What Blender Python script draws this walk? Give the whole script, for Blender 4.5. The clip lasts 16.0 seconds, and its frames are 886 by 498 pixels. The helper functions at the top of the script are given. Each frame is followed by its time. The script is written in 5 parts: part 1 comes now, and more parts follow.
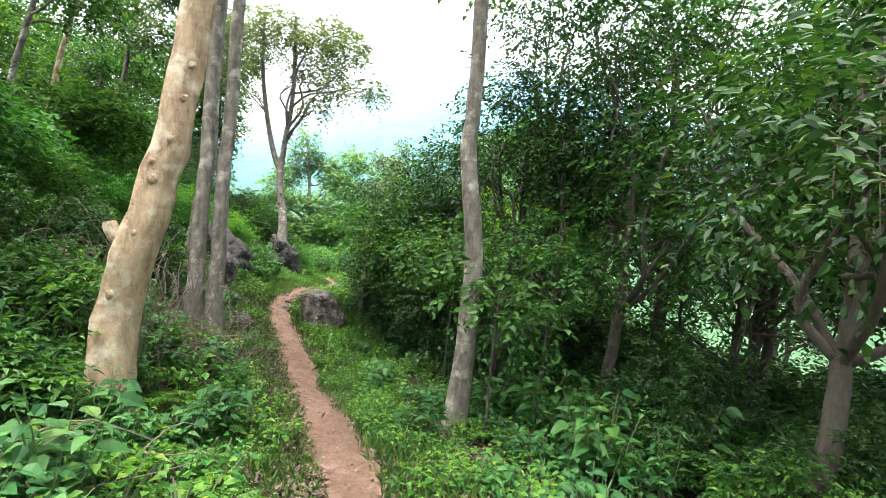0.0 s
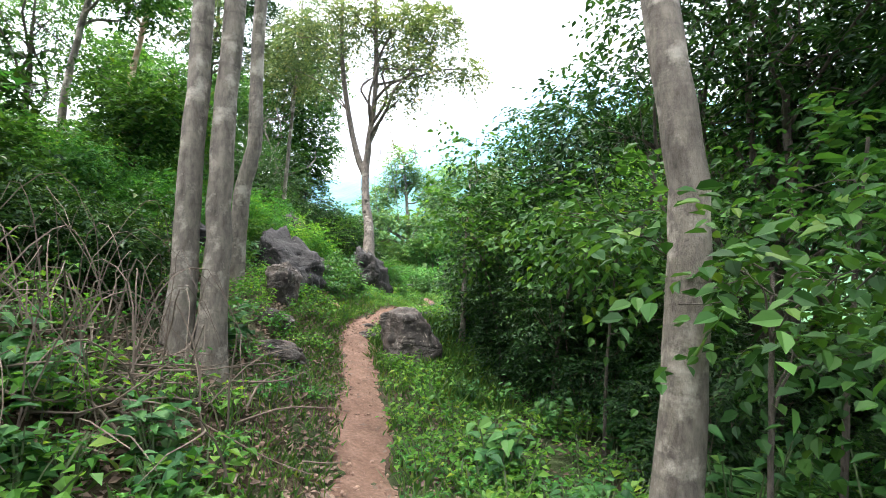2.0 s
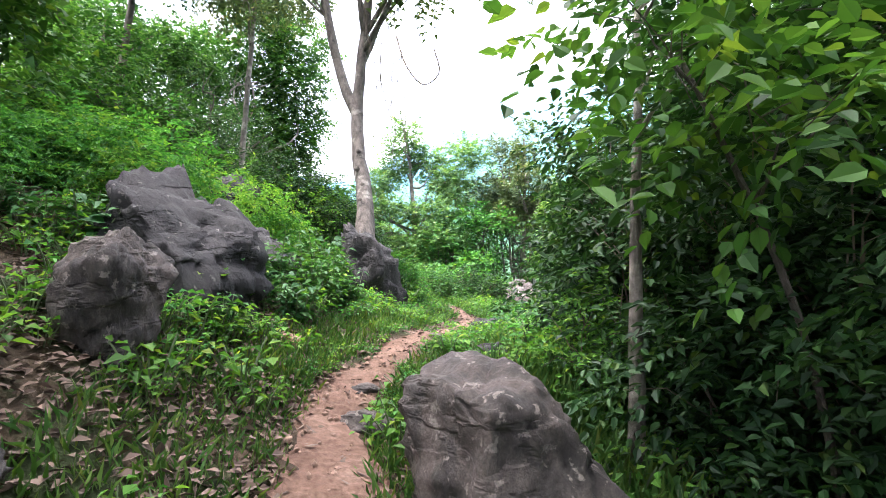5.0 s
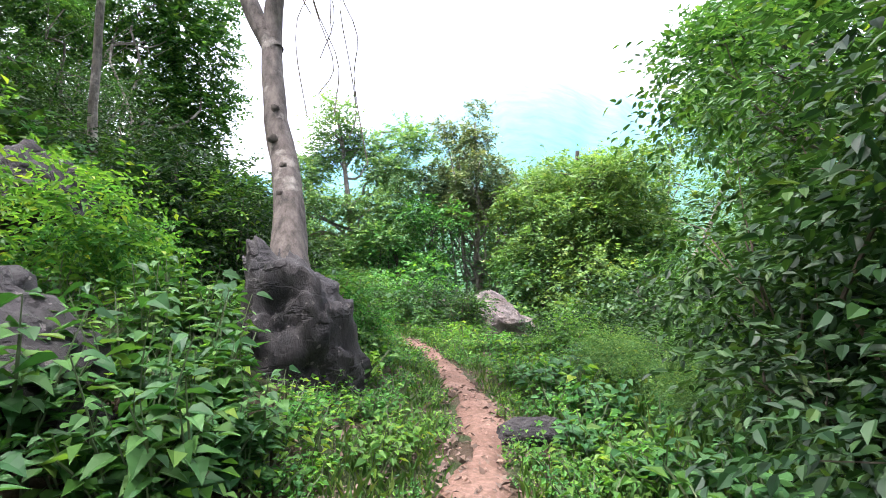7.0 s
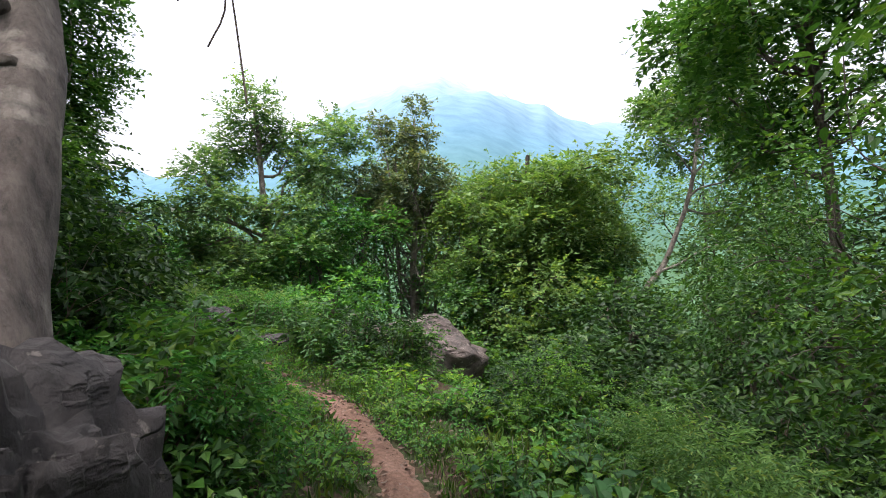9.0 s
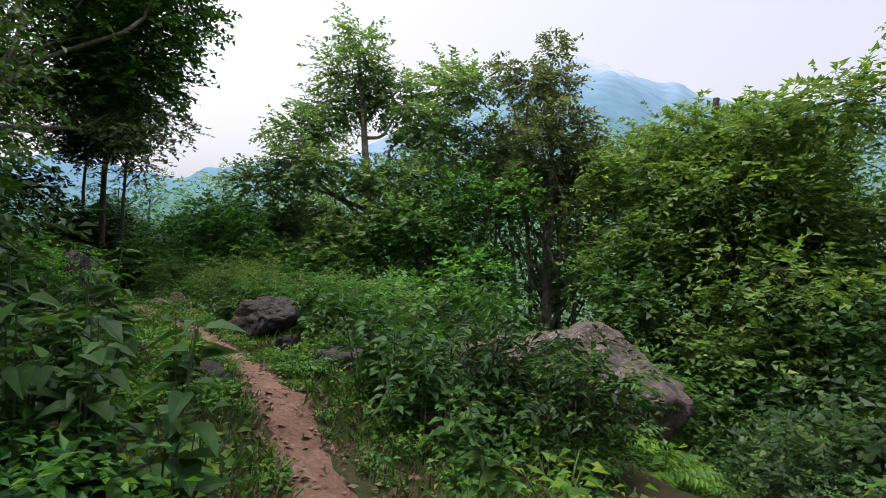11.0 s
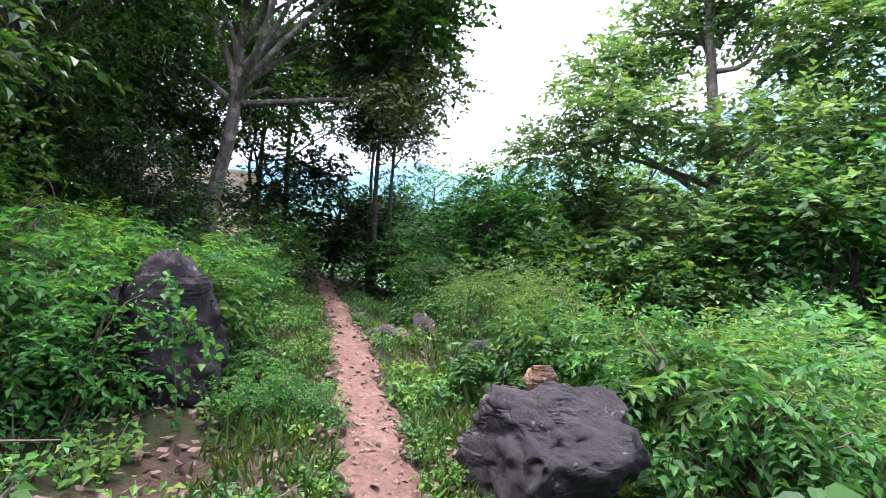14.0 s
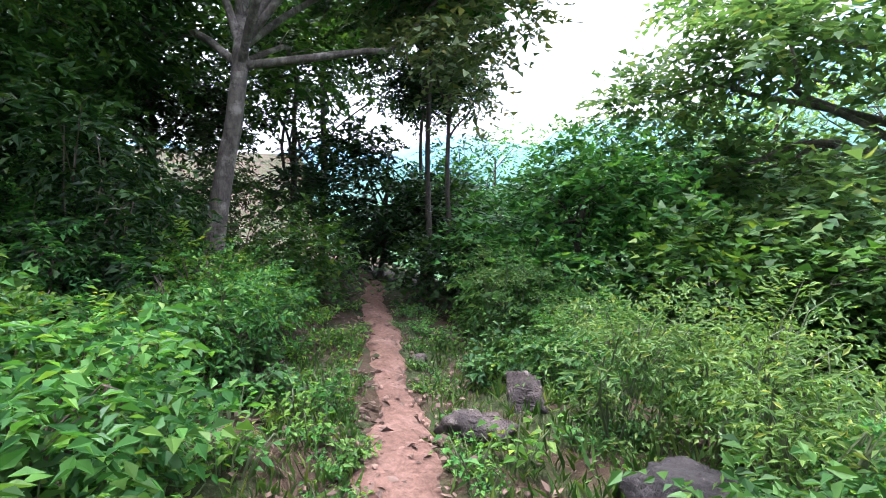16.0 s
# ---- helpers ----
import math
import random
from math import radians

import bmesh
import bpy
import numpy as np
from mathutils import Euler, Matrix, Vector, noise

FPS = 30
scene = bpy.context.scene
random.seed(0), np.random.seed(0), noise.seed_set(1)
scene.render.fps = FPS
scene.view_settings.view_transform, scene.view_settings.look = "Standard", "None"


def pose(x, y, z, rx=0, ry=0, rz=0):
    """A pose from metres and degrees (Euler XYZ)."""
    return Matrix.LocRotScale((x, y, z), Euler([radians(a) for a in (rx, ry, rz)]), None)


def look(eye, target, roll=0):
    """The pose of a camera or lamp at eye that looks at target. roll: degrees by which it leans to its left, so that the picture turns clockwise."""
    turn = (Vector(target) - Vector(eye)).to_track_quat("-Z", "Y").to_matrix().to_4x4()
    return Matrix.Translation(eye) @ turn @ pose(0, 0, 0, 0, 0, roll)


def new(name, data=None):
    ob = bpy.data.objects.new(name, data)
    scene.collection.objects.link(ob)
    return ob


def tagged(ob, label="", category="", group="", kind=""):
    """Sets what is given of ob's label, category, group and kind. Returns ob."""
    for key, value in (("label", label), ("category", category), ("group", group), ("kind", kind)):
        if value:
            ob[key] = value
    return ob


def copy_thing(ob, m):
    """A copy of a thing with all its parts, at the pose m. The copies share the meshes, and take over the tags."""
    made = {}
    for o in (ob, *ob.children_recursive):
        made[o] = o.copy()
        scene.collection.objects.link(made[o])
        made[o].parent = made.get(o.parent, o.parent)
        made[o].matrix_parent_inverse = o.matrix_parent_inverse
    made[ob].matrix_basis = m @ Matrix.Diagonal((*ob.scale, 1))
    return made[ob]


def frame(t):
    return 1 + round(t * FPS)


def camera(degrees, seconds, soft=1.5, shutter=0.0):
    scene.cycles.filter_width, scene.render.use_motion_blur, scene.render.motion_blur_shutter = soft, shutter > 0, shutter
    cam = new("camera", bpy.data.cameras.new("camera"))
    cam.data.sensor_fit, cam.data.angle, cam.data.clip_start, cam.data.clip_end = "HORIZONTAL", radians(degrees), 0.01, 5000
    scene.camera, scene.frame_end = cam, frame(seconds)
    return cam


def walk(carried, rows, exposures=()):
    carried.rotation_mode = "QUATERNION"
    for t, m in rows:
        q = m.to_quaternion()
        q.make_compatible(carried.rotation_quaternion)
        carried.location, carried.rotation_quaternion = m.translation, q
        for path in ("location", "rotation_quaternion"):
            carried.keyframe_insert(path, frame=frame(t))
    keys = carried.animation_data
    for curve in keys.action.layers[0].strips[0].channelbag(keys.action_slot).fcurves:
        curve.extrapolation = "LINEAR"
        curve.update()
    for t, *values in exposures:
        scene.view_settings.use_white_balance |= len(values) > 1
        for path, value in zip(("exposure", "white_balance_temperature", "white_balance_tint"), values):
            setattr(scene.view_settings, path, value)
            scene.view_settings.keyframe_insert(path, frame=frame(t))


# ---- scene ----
cam = camera(82.0, 16.0, 0.9)
PATH = [  # seconds, x, y, z, yaw, pitch, roll
    (0.0, 0.000, 0.000, 2.027, 2.06, 0.30, -3.06),
    (0.5, 0.031, 0.849, 2.021, 6.05, -0.89, -1.41),
    (1.0, -0.030, 1.531, 1.931, 9.48, -0.41, -0.29),
    (1.5, -0.198, 2.438, 1.707, 12.46, 1.94, -0.99),
    (2.0, -0.538, 3.379, 1.565, 13.83, 2.84, -0.34),
    (2.5, -0.867, 4.231, 1.472, 14.32, 3.16, 1.12),
    (3.0, -1.191, 5.092, 1.456, 14.46, 3.50, 1.37),
    (3.5, -1.515, 5.936, 1.410, 14.35, 3.95, 1.39),
    (4.0, -1.887, 6.829, 1.401, 14.26, 3.96, 1.36),
    (4.2, -2.042, 7.163, 1.412, 14.34, 4.01, 1.31),
    (6.3, -3.610, 11.078, 1.743, 10.54, 0.66, 1.81),
    (6.5, -3.751, 11.360, 1.846, 9.29, 0.77, 2.51),
    (7.0, -4.057, 12.112, 2.009, 5.91, 1.87, 2.42),
    (7.5, -4.283, 12.780, 2.123, 2.49, 2.69, 2.47),
    (8.0, -4.361, 13.336, 2.182, -0.86, 2.75, 2.29),
    (8.2, -4.388, 13.597, 2.184, -2.28, 2.86, 1.78),
    (10.3, -4.668, 17.406, 2.126, 2.01, 2.36, -0.56),
    (10.5, -4.755, 17.878, 2.168, 4.44, 2.00, -0.66),
    (11.0, -5.061, 18.979, 2.104, 10.92, 1.64, -0.12),
    (11.5, -5.393, 19.898, 2.075, 17.63, 1.18, -0.01),
    (12.0, -5.809, 20.717, 2.060, 23.54, 0.23, -0.23),
    (12.5, -6.111, 21.323, 2.092, 29.69, -0.99, -0.16),
    (13.0, -6.533, 22.057, 2.118, 36.07, -1.50, 0.18),
    (13.5, -7.019, 22.646, 2.199, 40.10, -0.63, -0.60),
    (14.0, -7.491, 23.216, 2.308, 42.75, 0.30, -1.97),
    (14.5, -8.051, 23.675, 2.404, 45.19, 0.41, -1.66),
    (15.0, -8.582, 24.120, 2.495, 47.07, -0.63, -0.69),
    (15.5, -9.069, 24.464, 2.563, 48.27, -1.94, 0.45),
    (16.0, -9.519, 24.805, 2.628, 48.53, -2.74, 1.11),
]
EXPOSURE = [(0, 1.66, 6500, 5), (2, 1.7, 6300, 9), (4, 1.95, 6150, 14), (6.3, 1.68, 6050, 20), (8, 1.22, 6250, 19), (10.3, -0.05, 6600, 18), (12, 0.03, 6300, 21), (13, 0.62, 6000, 29), (14.2, 1.45, 5850, 29), (16, 1.6, 5800, 26)]
walk(cam, [(t, pose(x, y, z, 90 + pitch, roll, yaw)) for t, x, y, z, yaw, pitch, roll in PATH], EXPOSURE)

SKY = bpy.data.worlds.new("sky")
scene.world = SKY
SKY.use_nodes = True
_n = SKY.node_tree.nodes
_sky = _n.new("ShaderNodeTexSky")
_sky.sky_type, _sky.sun_disc = "NISHITA", False
_sky.sun_elevation, _sky.sun_rotation = radians(76), radians(255)
_sky.air_density, _sky.dust_density, _sky.ozone_density = 1.0, 8.0, 0.7
_n["Background"].inputs["Strength"].default_value = 0.15
_cloud = _n.new("ShaderNodeHueSaturation")  # thin high cloud: the blue is mostly washed out
_cloud.inputs["Saturation"].default_value, _cloud.inputs["Value"].default_value = 0.4, 2.25
SKY.node_tree.links.new(_sky.outputs[0], _cloud.inputs["Color"])
SKY.node_tree.links.new(_cloud.outputs[0], _n["Background"].inputs["Color"])

sun_data = bpy.data.lights.new("sun", "SUN")
sun_data.energy, sun_data.angle, sun_data.color = 1.3, radians(18), (1.0, 0.95, 0.87)
sun = new("sun", sun_data)
sun.matrix_world = look((-13.5, -3.6, 56), (0, 0, 0))

rng = np.random.default_rng(7)

# ---------------------------------------------------------------- materials


def nodes_of(name):
    m = bpy.data.materials.new(name)
    m.use_nodes = True
    nt = m.node_tree
    return m, nt, nt.nodes["Principled BSDF"], nt.nodes["Material Output"]


def ramp(nt, fac, stops):
    r = nt.nodes.new("ShaderNodeValToRGB")
    el = r.color_ramp.elements
    while len(el) < len(stops):
        el.new(0.5)
    for e, (p, c) in zip(el, stops):
        e.position, e.color = p, (*c, 1)
    nt.links.new(fac, r.inputs[0])
    return r.outputs[0]


def noise_tex(nt, scale, detail=4.0, stretch=None, rough=0.55):
    tc = nt.nodes.new("ShaderNodeTexCoord")
    out = tc.outputs["Object"]
    if stretch:
        mp = nt.nodes.new("ShaderNodeMapping")
        mp.inputs["Scale"].default_value = stretch
        nt.links.new(out, mp.inputs[0])
        out = mp.outputs[0]
    n = nt.nodes.new("ShaderNodeTexNoise")
    n.inputs["Scale"].default_value, n.inputs["Detail"].default_value = scale, detail
    n.inputs["Roughness"].default_value = rough
    nt.links.new(out, n.inputs["Vector"])
    return n.outputs["Fac"]


def mixed(nt, fac, a, b, mode="MIX"):
    m = nt.nodes.new("ShaderNodeMix")
    m.data_type, m.blend_type = "RGBA", mode
    if isinstance(fac, float):
        m.inputs[0].default_value = fac
    else:
        nt.links.new(fac, m.inputs[0])
    for s, v in ((m.inputs[6], a), (m.inputs[7], b)):
        if isinstance(v, tuple):
            s.default_value = (*v, 1)
        else:
            nt.links.new(v, s)
    return m.outputs[2]


def bump(nt, bsdf, height, strength, distance=0.02):
    b = nt.nodes.new("ShaderNodeBump")
    b.inputs["Strength"].default_value, b.inputs["Distance"].default_value = strength, distance
    nt.links.new(height, b.inputs["Height"])
    nt.links.new(b.outputs[0], bsdf.inputs["Normal"])


def leaf_material(name, dark, mid, light, clear=0.35, rough=0.5):
    m, nt, bsdf, out = nodes_of(name)
    geo = nt.nodes.new("ShaderNodeNewGeometry")
    oi = nt.nodes.new("ShaderNodeObjectInfo")
    col = ramp(nt, geo.outputs["Random Per Island"], [(0.0, dark), (0.45, mid), (0.9, light), (1.0, (light[0] * 1.5, light[1] * 1.1, light[2] * 0.8))])
    shade = ramp(nt, noise_tex(nt, 1.3, 2), [(0.3, (0.62, 0.66, 0.62)), (0.7, (1.25, 1.2, 1.05))])
    col = mixed(nt, 0.8, col, shade, "MULTIPLY")
    tint = ramp(nt, oi.outputs["Random"], [(0.0, (0.85, 0.95, 1.0)), (1.0, (1.12, 1.05, 0.8))])
    col = mixed(nt, 0.7, col, tint, "MULTIPLY")
    nt.links.new(col, bsdf.inputs["Base Color"])
    bsdf.inputs["Roughness"].default_value = rough
    bsdf.inputs["Specular IOR Level"].default_value = 0.22
    tr = nt.nodes.new("ShaderNodeBsdfTranslucent")
    nt.links.new(mixed(nt, 1.0, col, (1.45, 1.4, 0.6), "MULTIPLY"), tr.inputs["Color"])
    mx = nt.nodes.new("ShaderNodeMixShader")
    mx.inputs[0].default_value = clear
    nt.links.new(bsdf.outputs[0], mx.inputs[1])
    nt.links.new(tr.outputs[0], mx.inputs[2])
    nt.links.new(mx.outputs[0], out.inputs["Surface"])
    return m


def bark_material(name, dark, light, patch, amount=0.5):
    m, nt, bsdf, _ = nodes_of(name)
    fine = noise_tex(nt, 11, 8, (1, 1, 0.4), 0.7)
    big = noise_tex(nt, 3.6, 6, None, 0.65)
    col = ramp(nt, fine, [(0.3, dark), (0.62, light)])
    spots = ramp(nt, big, [(amount, (0, 0, 0)), (amount + 0.12, (1, 1, 1))])
    col = mixed(nt, spots, col, patch)
    rings = noise_tex(nt, 6, 3, (0.35, 0.35, 3.0))
    col = mixed(nt, ramp(nt, rings, [(0.56, (0, 0, 0)), (0.78, (0.5, 0.5, 0.5))]), col, dark)
    nt.links.new(col, bsdf.inputs["Base Color"])
    bsdf.inputs["Roughness"].default_value = 0.88
    bump(nt, bsdf, noise_tex(nt, 16, 8, (1, 1, 0.4), 0.7), 1.0, 0.04)
    return m


def rock_material(name, dark, mid, pale, lichen=0.62):
    m, nt, bsdf, _ = nodes_of(name)
    col = ramp(nt, noise_tex(nt, 2.4, 9, None, 0.7), [(0.3, dark), (0.52, mid), (0.72, tuple(c * 1.7 for c in mid))])
    stain = ramp(nt, noise_tex(nt, 3.2, 6, (1.3, 1.3, 0.28), 0.65), [(0.46, (0, 0, 0)), (0.6, (0.85, 0.85, 0.85))])
    col = mixed(nt, stain, col, dark)
    spots = ramp(nt, noise_tex(nt, 13, 6, None, 0.6), [(lichen, (0, 0, 0)), (lichen + 0.04, (0.8, 0.8, 0.8))])
    col = mixed(nt, spots, col, pale)
    grain = ramp(nt, noise_tex(nt, 60, 4, None, 0.7), [(0.3, (0.5, 0.5, 0.5)), (0.7, (1.6, 1.6, 1.6))])
    col = mixed(nt, 0.75, col, grain, "MULTIPLY")
    nt.links.new(col, bsdf.inputs["Base Color"])
    bsdf.inputs["Roughness"].default_value = 0.8
    add = nt.nodes.new("ShaderNodeMath")
    add.operation = "ADD"
    nt.links.new(noise_tex(nt, 5, 10, (1, 1, 0.6), 0.72), add.inputs[0])
    nt.links.new(ramp(nt, noise_tex(nt, 2.1, 5, (0.6, 0.6, 1.6)), [(0.47, (0, 0, 0)), (0.5, (0.25, 0.25, 0.25)), (0.53, (0.28, 0.28, 0.28))]), add.inputs[1])
    bump(nt, bsdf, add.outputs[0], 1.0, 0.075)
    return m


def earth_material(name, stops, scale, grain, relief):
    m, nt, bsdf, _ = nodes_of(name)
    col = ramp(nt, noise_tex(nt, scale, 8, None, 0.65), stops)
    col = mixed(nt, 0.7, col, ramp(nt, noise_tex(nt, grain, 3), [(0.3, (0.6, 0.58, 0.55)), (0.7, (1.3, 1.3, 1.3))]), "MULTIPLY")
    nt.links.new(col, bsdf.inputs["Base Color"])
    bsdf.inputs["Roughness"].default_value = 0.95
    bsdf.inputs["Specular IOR Level"].default_value = 0.2
    bump(nt, bsdf, noise_tex(nt, grain * 0.6, 8, None, 0.7), relief, 0.04)
    return m


def plain(name, color, rough=0.9, grain=20.0, spread=0.3):
    m, nt, bsdf, _ = nodes_of(name)
    lo = tuple(c * (1 - spread) for c in color)
    hi = tuple(min(1, c * (1 + spread)) for c in color)
    geo = nt.nodes.new("ShaderNodeNewGeometry")
    col = ramp(nt, geo.outputs["Random Per Island"], [(0, lo), (1, hi)])
    col = mixed(nt, 0.5, col, ramp(nt, noise_tex(nt, grain, 4), [(0.3, lo), (0.7, hi)]))
    nt.links.new(col, bsdf.inputs["Base Color"])
    bsdf.inputs["Roughness"].default_value = rough
    return m


LEAF = leaf_material("leaf_green", (0.018, 0.058, 0.016), (0.040, 0.118, 0.028), (0.080, 0.18, 0.042), 0.42)
# two darker leaf copies: part of the wood's shade is put into the colour
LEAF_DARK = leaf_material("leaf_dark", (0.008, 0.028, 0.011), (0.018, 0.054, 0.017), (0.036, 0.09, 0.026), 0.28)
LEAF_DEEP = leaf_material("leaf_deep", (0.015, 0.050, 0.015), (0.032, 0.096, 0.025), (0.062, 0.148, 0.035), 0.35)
LEAF_LIGHT = leaf_material("leaf_light", (0.040, 0.118, 0.021), (0.075, 0.192, 0.034), (0.13, 0.25, 0.046), 0.48)
LEAF_COOL = leaf_material("leaf_cool", (0.022, 0.095, 0.028), (0.045, 0.165, 0.042), (0.085, 0.24, 0.055), 0.42)
LEAF_GREY = leaf_material("leaf_grey", (0.06, 0.10, 0.058), (0.11, 0.165, 0.095), (0.165, 0.22, 0.13), 0.25)
LEAF_YELLOW = leaf_material("leaf_yellow", (0.050, 0.115, 0.040), (0.085, 0.18, 0.058), (0.13, 0.23, 0.08), 0.42)
LEAF_BROAD = leaf_material("leaf_broad", (0.018, 0.068, 0.022), (0.034, 0.112, 0.031), (0.062, 0.155, 0.043), 0.34, 0.55)
# leaf copy for far trees, paled and cooled to paint distance haze in
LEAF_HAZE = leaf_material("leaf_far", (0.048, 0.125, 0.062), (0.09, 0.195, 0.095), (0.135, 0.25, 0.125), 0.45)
GRASS = leaf_material("grass_blade", (0.030, 0.090, 0.022), (0.060, 0.140, 0.034), (0.105, 0.18, 0.05), 0.4, 0.5)
BARK = bark_material("bark_grey", (0.045, 0.037, 0.03), (0.20, 0.172, 0.142), (0.36, 0.325, 0.275), 0.52)
BARK_SCARRED = bark_material("bark_scarred", (0.022, 0.018, 0.015), (0.15, 0.125, 0.105), (0.27, 0.245, 0.21), 0.57)
BARK_PALE = bark_material("bark_pale", (0.15, 0.09, 0.05), (0.40, 0.29, 0.18), (0.50, 0.42, 0.31), 0.5)
BARK_DARK = bark_material("bark_dark", (0.025, 0.02, 0.016), (0.085, 0.07, 0.055), (0.13, 0.11, 0.09), 0.6)
TWIG = plain("dry_twig", (0.105, 0.08, 0.062), 0.9, 20, 0.5)
VINE = plain("green_stem", (0.07, 0.10, 0.04), 0.7)
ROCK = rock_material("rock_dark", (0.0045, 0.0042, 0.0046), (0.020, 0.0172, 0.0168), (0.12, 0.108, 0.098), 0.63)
ROCK_WARM = rock_material("rock_warm", (0.020, 0.0165, 0.0145), (0.078, 0.062, 0.053), (0.20, 0.172, 0.15), 0.6)
ROCK_TAN = rock_material("rock_tan", (0.14, 0.075, 0.04), (0.26, 0.165, 0.105), (0.38, 0.29, 0.22), 0.6)
LITTER = plain("dead_leaf", (0.10, 0.066, 0.046), 0.8, 20, 0.55)
SOIL = earth_material("forest_soil", [(0.25, (0.022, 0.018, 0.011)), (0.45, (0.055, 0.038, 0.023)), (0.55, (0.028, 0.042, 0.013)), (0.68, (0.035, 0.05, 0.016)), (0.85, (0.08, 0.05, 0.03))], 1.6, 30, 0.9)
EARTH = earth_material("red_earth", [(0.25, (0.085, 0.050, 0.036)), (0.5, (0.145, 0.088, 0.064)), (0.75, (0.215, 0.142, 0.108))], 3.0, 26, 0.9)

# ---------------------------------------------------------------- helpers for meshes


def raw_mesh(name, v, f, mat, smooth=False):
    me = bpy.data.meshes.new(name)
    v, f = np.asarray(v, np.float32), np.asarray(f, np.int32)
    me.vertices.add(len(v))
    me.vertices.foreach_set("co", v.ravel())
    me.loops.add(f.size)
    me.loops.foreach_set("vertex_index", f.ravel())
    me.polygons.add(len(f))
    me.polygons.foreach_set("loop_start", np.arange(0, f.size, f.shape[1], dtype=np.int32))
    me.polygons.foreach_set("use_smooth", np.full(len(f), smooth))
    me.update(calc_edges=True)
    me.materials.append(mat)
    return me


def join(chunks):
    vs, fs, k = [], [], 0
    for v, f in chunks:
        vs.append(v), fs.append(np.asarray(f) + k)
        k += len(v)
    return np.concatenate(vs), np.concatenate(fs)


def part(name, vf, mat, parent, label="", smooth=False):
    ob = new(name, raw_mesh(name, vf[0], vf[1], mat, smooth))
    ob.parent = parent
    if label:
        tagged(ob, label)
    return ob


def thing(name, label, category, group="", at=(0, 0, 0)):
    e = new(name)
    e.location = at
    e.empty_display_size = 0.2
    return tagged(e, label, category, group)


def unit(a):
    return a / np.maximum(np.linalg.norm(a, axis=-1, keepdims=True), 1e-9)


def curve(points, n):
    """Points on a smooth line through the given ones."""
    p = np.asarray(points, float)
    if len(p) == 2:
        return p[0] + (p[1] - p[0]) * np.linspace(0, 1, n)[:, None]
    q = np.vstack([2 * p[0] - p[1], p, 2 * p[-1] - p[-2]])
    out = []
    for u in np.linspace(0, len(p) - 1 - 1e-6, n):
        i = int(u)
        t = u - i
        a, b, c, d = q[i], q[i + 1], q[i + 2], q[i + 3]
        out.append(0.5 * (2 * b + (c - a) * t + (2 * a - 5 * b + 4 * c - d) * t * t + (3 * b - a - 3 * c + d) * t ** 3))
    return np.array(out)


def tube(pts, radii, sides=8, rough=0.0, r=None):
    pts = np.asarray(pts, float)
    n = len(pts)
    radii = np.broadcast_to(np.asarray(radii, float), (n,))
    t = unit(np.gradient(pts, axis=0))
    ref = np.array([1.0, 0.13, 0.07]) if abs(t[0][2]) > 0.7 else np.array([0.05, 0.1, 1.0])
    a = unit(np.cross(t, ref))
    b = np.cross(t, a)
    ang = np.linspace(0, 2 * math.pi, sides, endpoint=False)
    rad = np.repeat(radii[:, None], sides, 1)
    if rough and r is not None:
        lobes = 1 + 0.5 * rough * np.sin(ang * 3 + r.uniform(0, 6)) + 0.35 * rough * np.sin(ang * 5 + np.linspace(0, 5, n)[:, None])
        rad = rad * lobes * (1 + rough * r.normal(0, 0.45, rad.shape))
    v = pts[:, None] + a[:, None] * (np.cos(ang) * rad)[..., None] + b[:, None] * (np.sin(ang) * rad)[..., None]
    i, j = np.meshgrid(np.arange(n - 1), np.arange(sides), indexing="ij")
    k = (j + 1) % sides
    f = np.stack([i * sides + j, i * sides + k, (i + 1) * sides + k, (i + 1) * sides + j], -1).reshape(-1, 4)
    return v.reshape(-1, 3), f


def leaves(p, d, up, length, width, fold=0.22, droop=0.15):
    """Small folded leaves of two triangles."""
    n = len(p)
    d = unit(d)
    s = unit(np.cross(d, up))
    nn = np.cross(s, d)
    L, W = np.broadcast_to(length, (n,))[:, None], np.broadcast_to(width, (n,))[:, None]
    m = p + d * L * 0.45 + nn * W * fold
    v = np.stack([p, m + s * W / 2, p + d * L - nn * L * droop, m - s * W / 2], 1).reshape(-1, 3)
    k = np.arange(n)[:, None] * 4
    f = np.concatenate([k + [0, 1, 2], k + [0, 2, 3]])
    return v, f


def oval_leaves(p, d, up, length, width, fold=0.16, droop=0.2):
    """Pointed oval leaves of four triangles."""
    n = len(p)
    d = unit(d)
    s = unit(np.cross(d, up))
    nn = np.cross(s, d)
    L, W = np.broadcast_to(length, (n,))[:, None], np.broadcast_to(width, (n,))[:, None]

    def q(u, w):
        return p + d * L * u + s * W * w + nn * (W * abs(w) * fold * 2 - L * droop * u * u)
    v = np.stack([q(0, 0), q(0.22, 0.4), q(0.55, 0.46), q(1, 0), q(0.55, -0.46), q(0.22, -0.4)], 1).reshape(-1, 3)
    k = np.arange(n)[:, None] * 6
    return v, np.concatenate([k + list(t) for t in ((0, 2, 1), (0, 3, 2), (0, 4, 3), (0, 5, 4))])


def slips(p, d, up, length, width, droop=0.15):
    """Leaves of one triangle each, for foliage far off."""
    n = len(p)
    d = unit(d)
    s = unit(np.cross(d, up))
    L, W = np.broadcast_to(length, (n,))[:, None], np.broadcast_to(width, (n,))[:, None]
    v = np.stack([p + s * W * 0.55, p - s * W * 0.55 + d * L * 0.25, p + d * L], 1).reshape(-1, 3)
    return v, np.arange(n)[:, None] * 3 + [0, 1, 2]


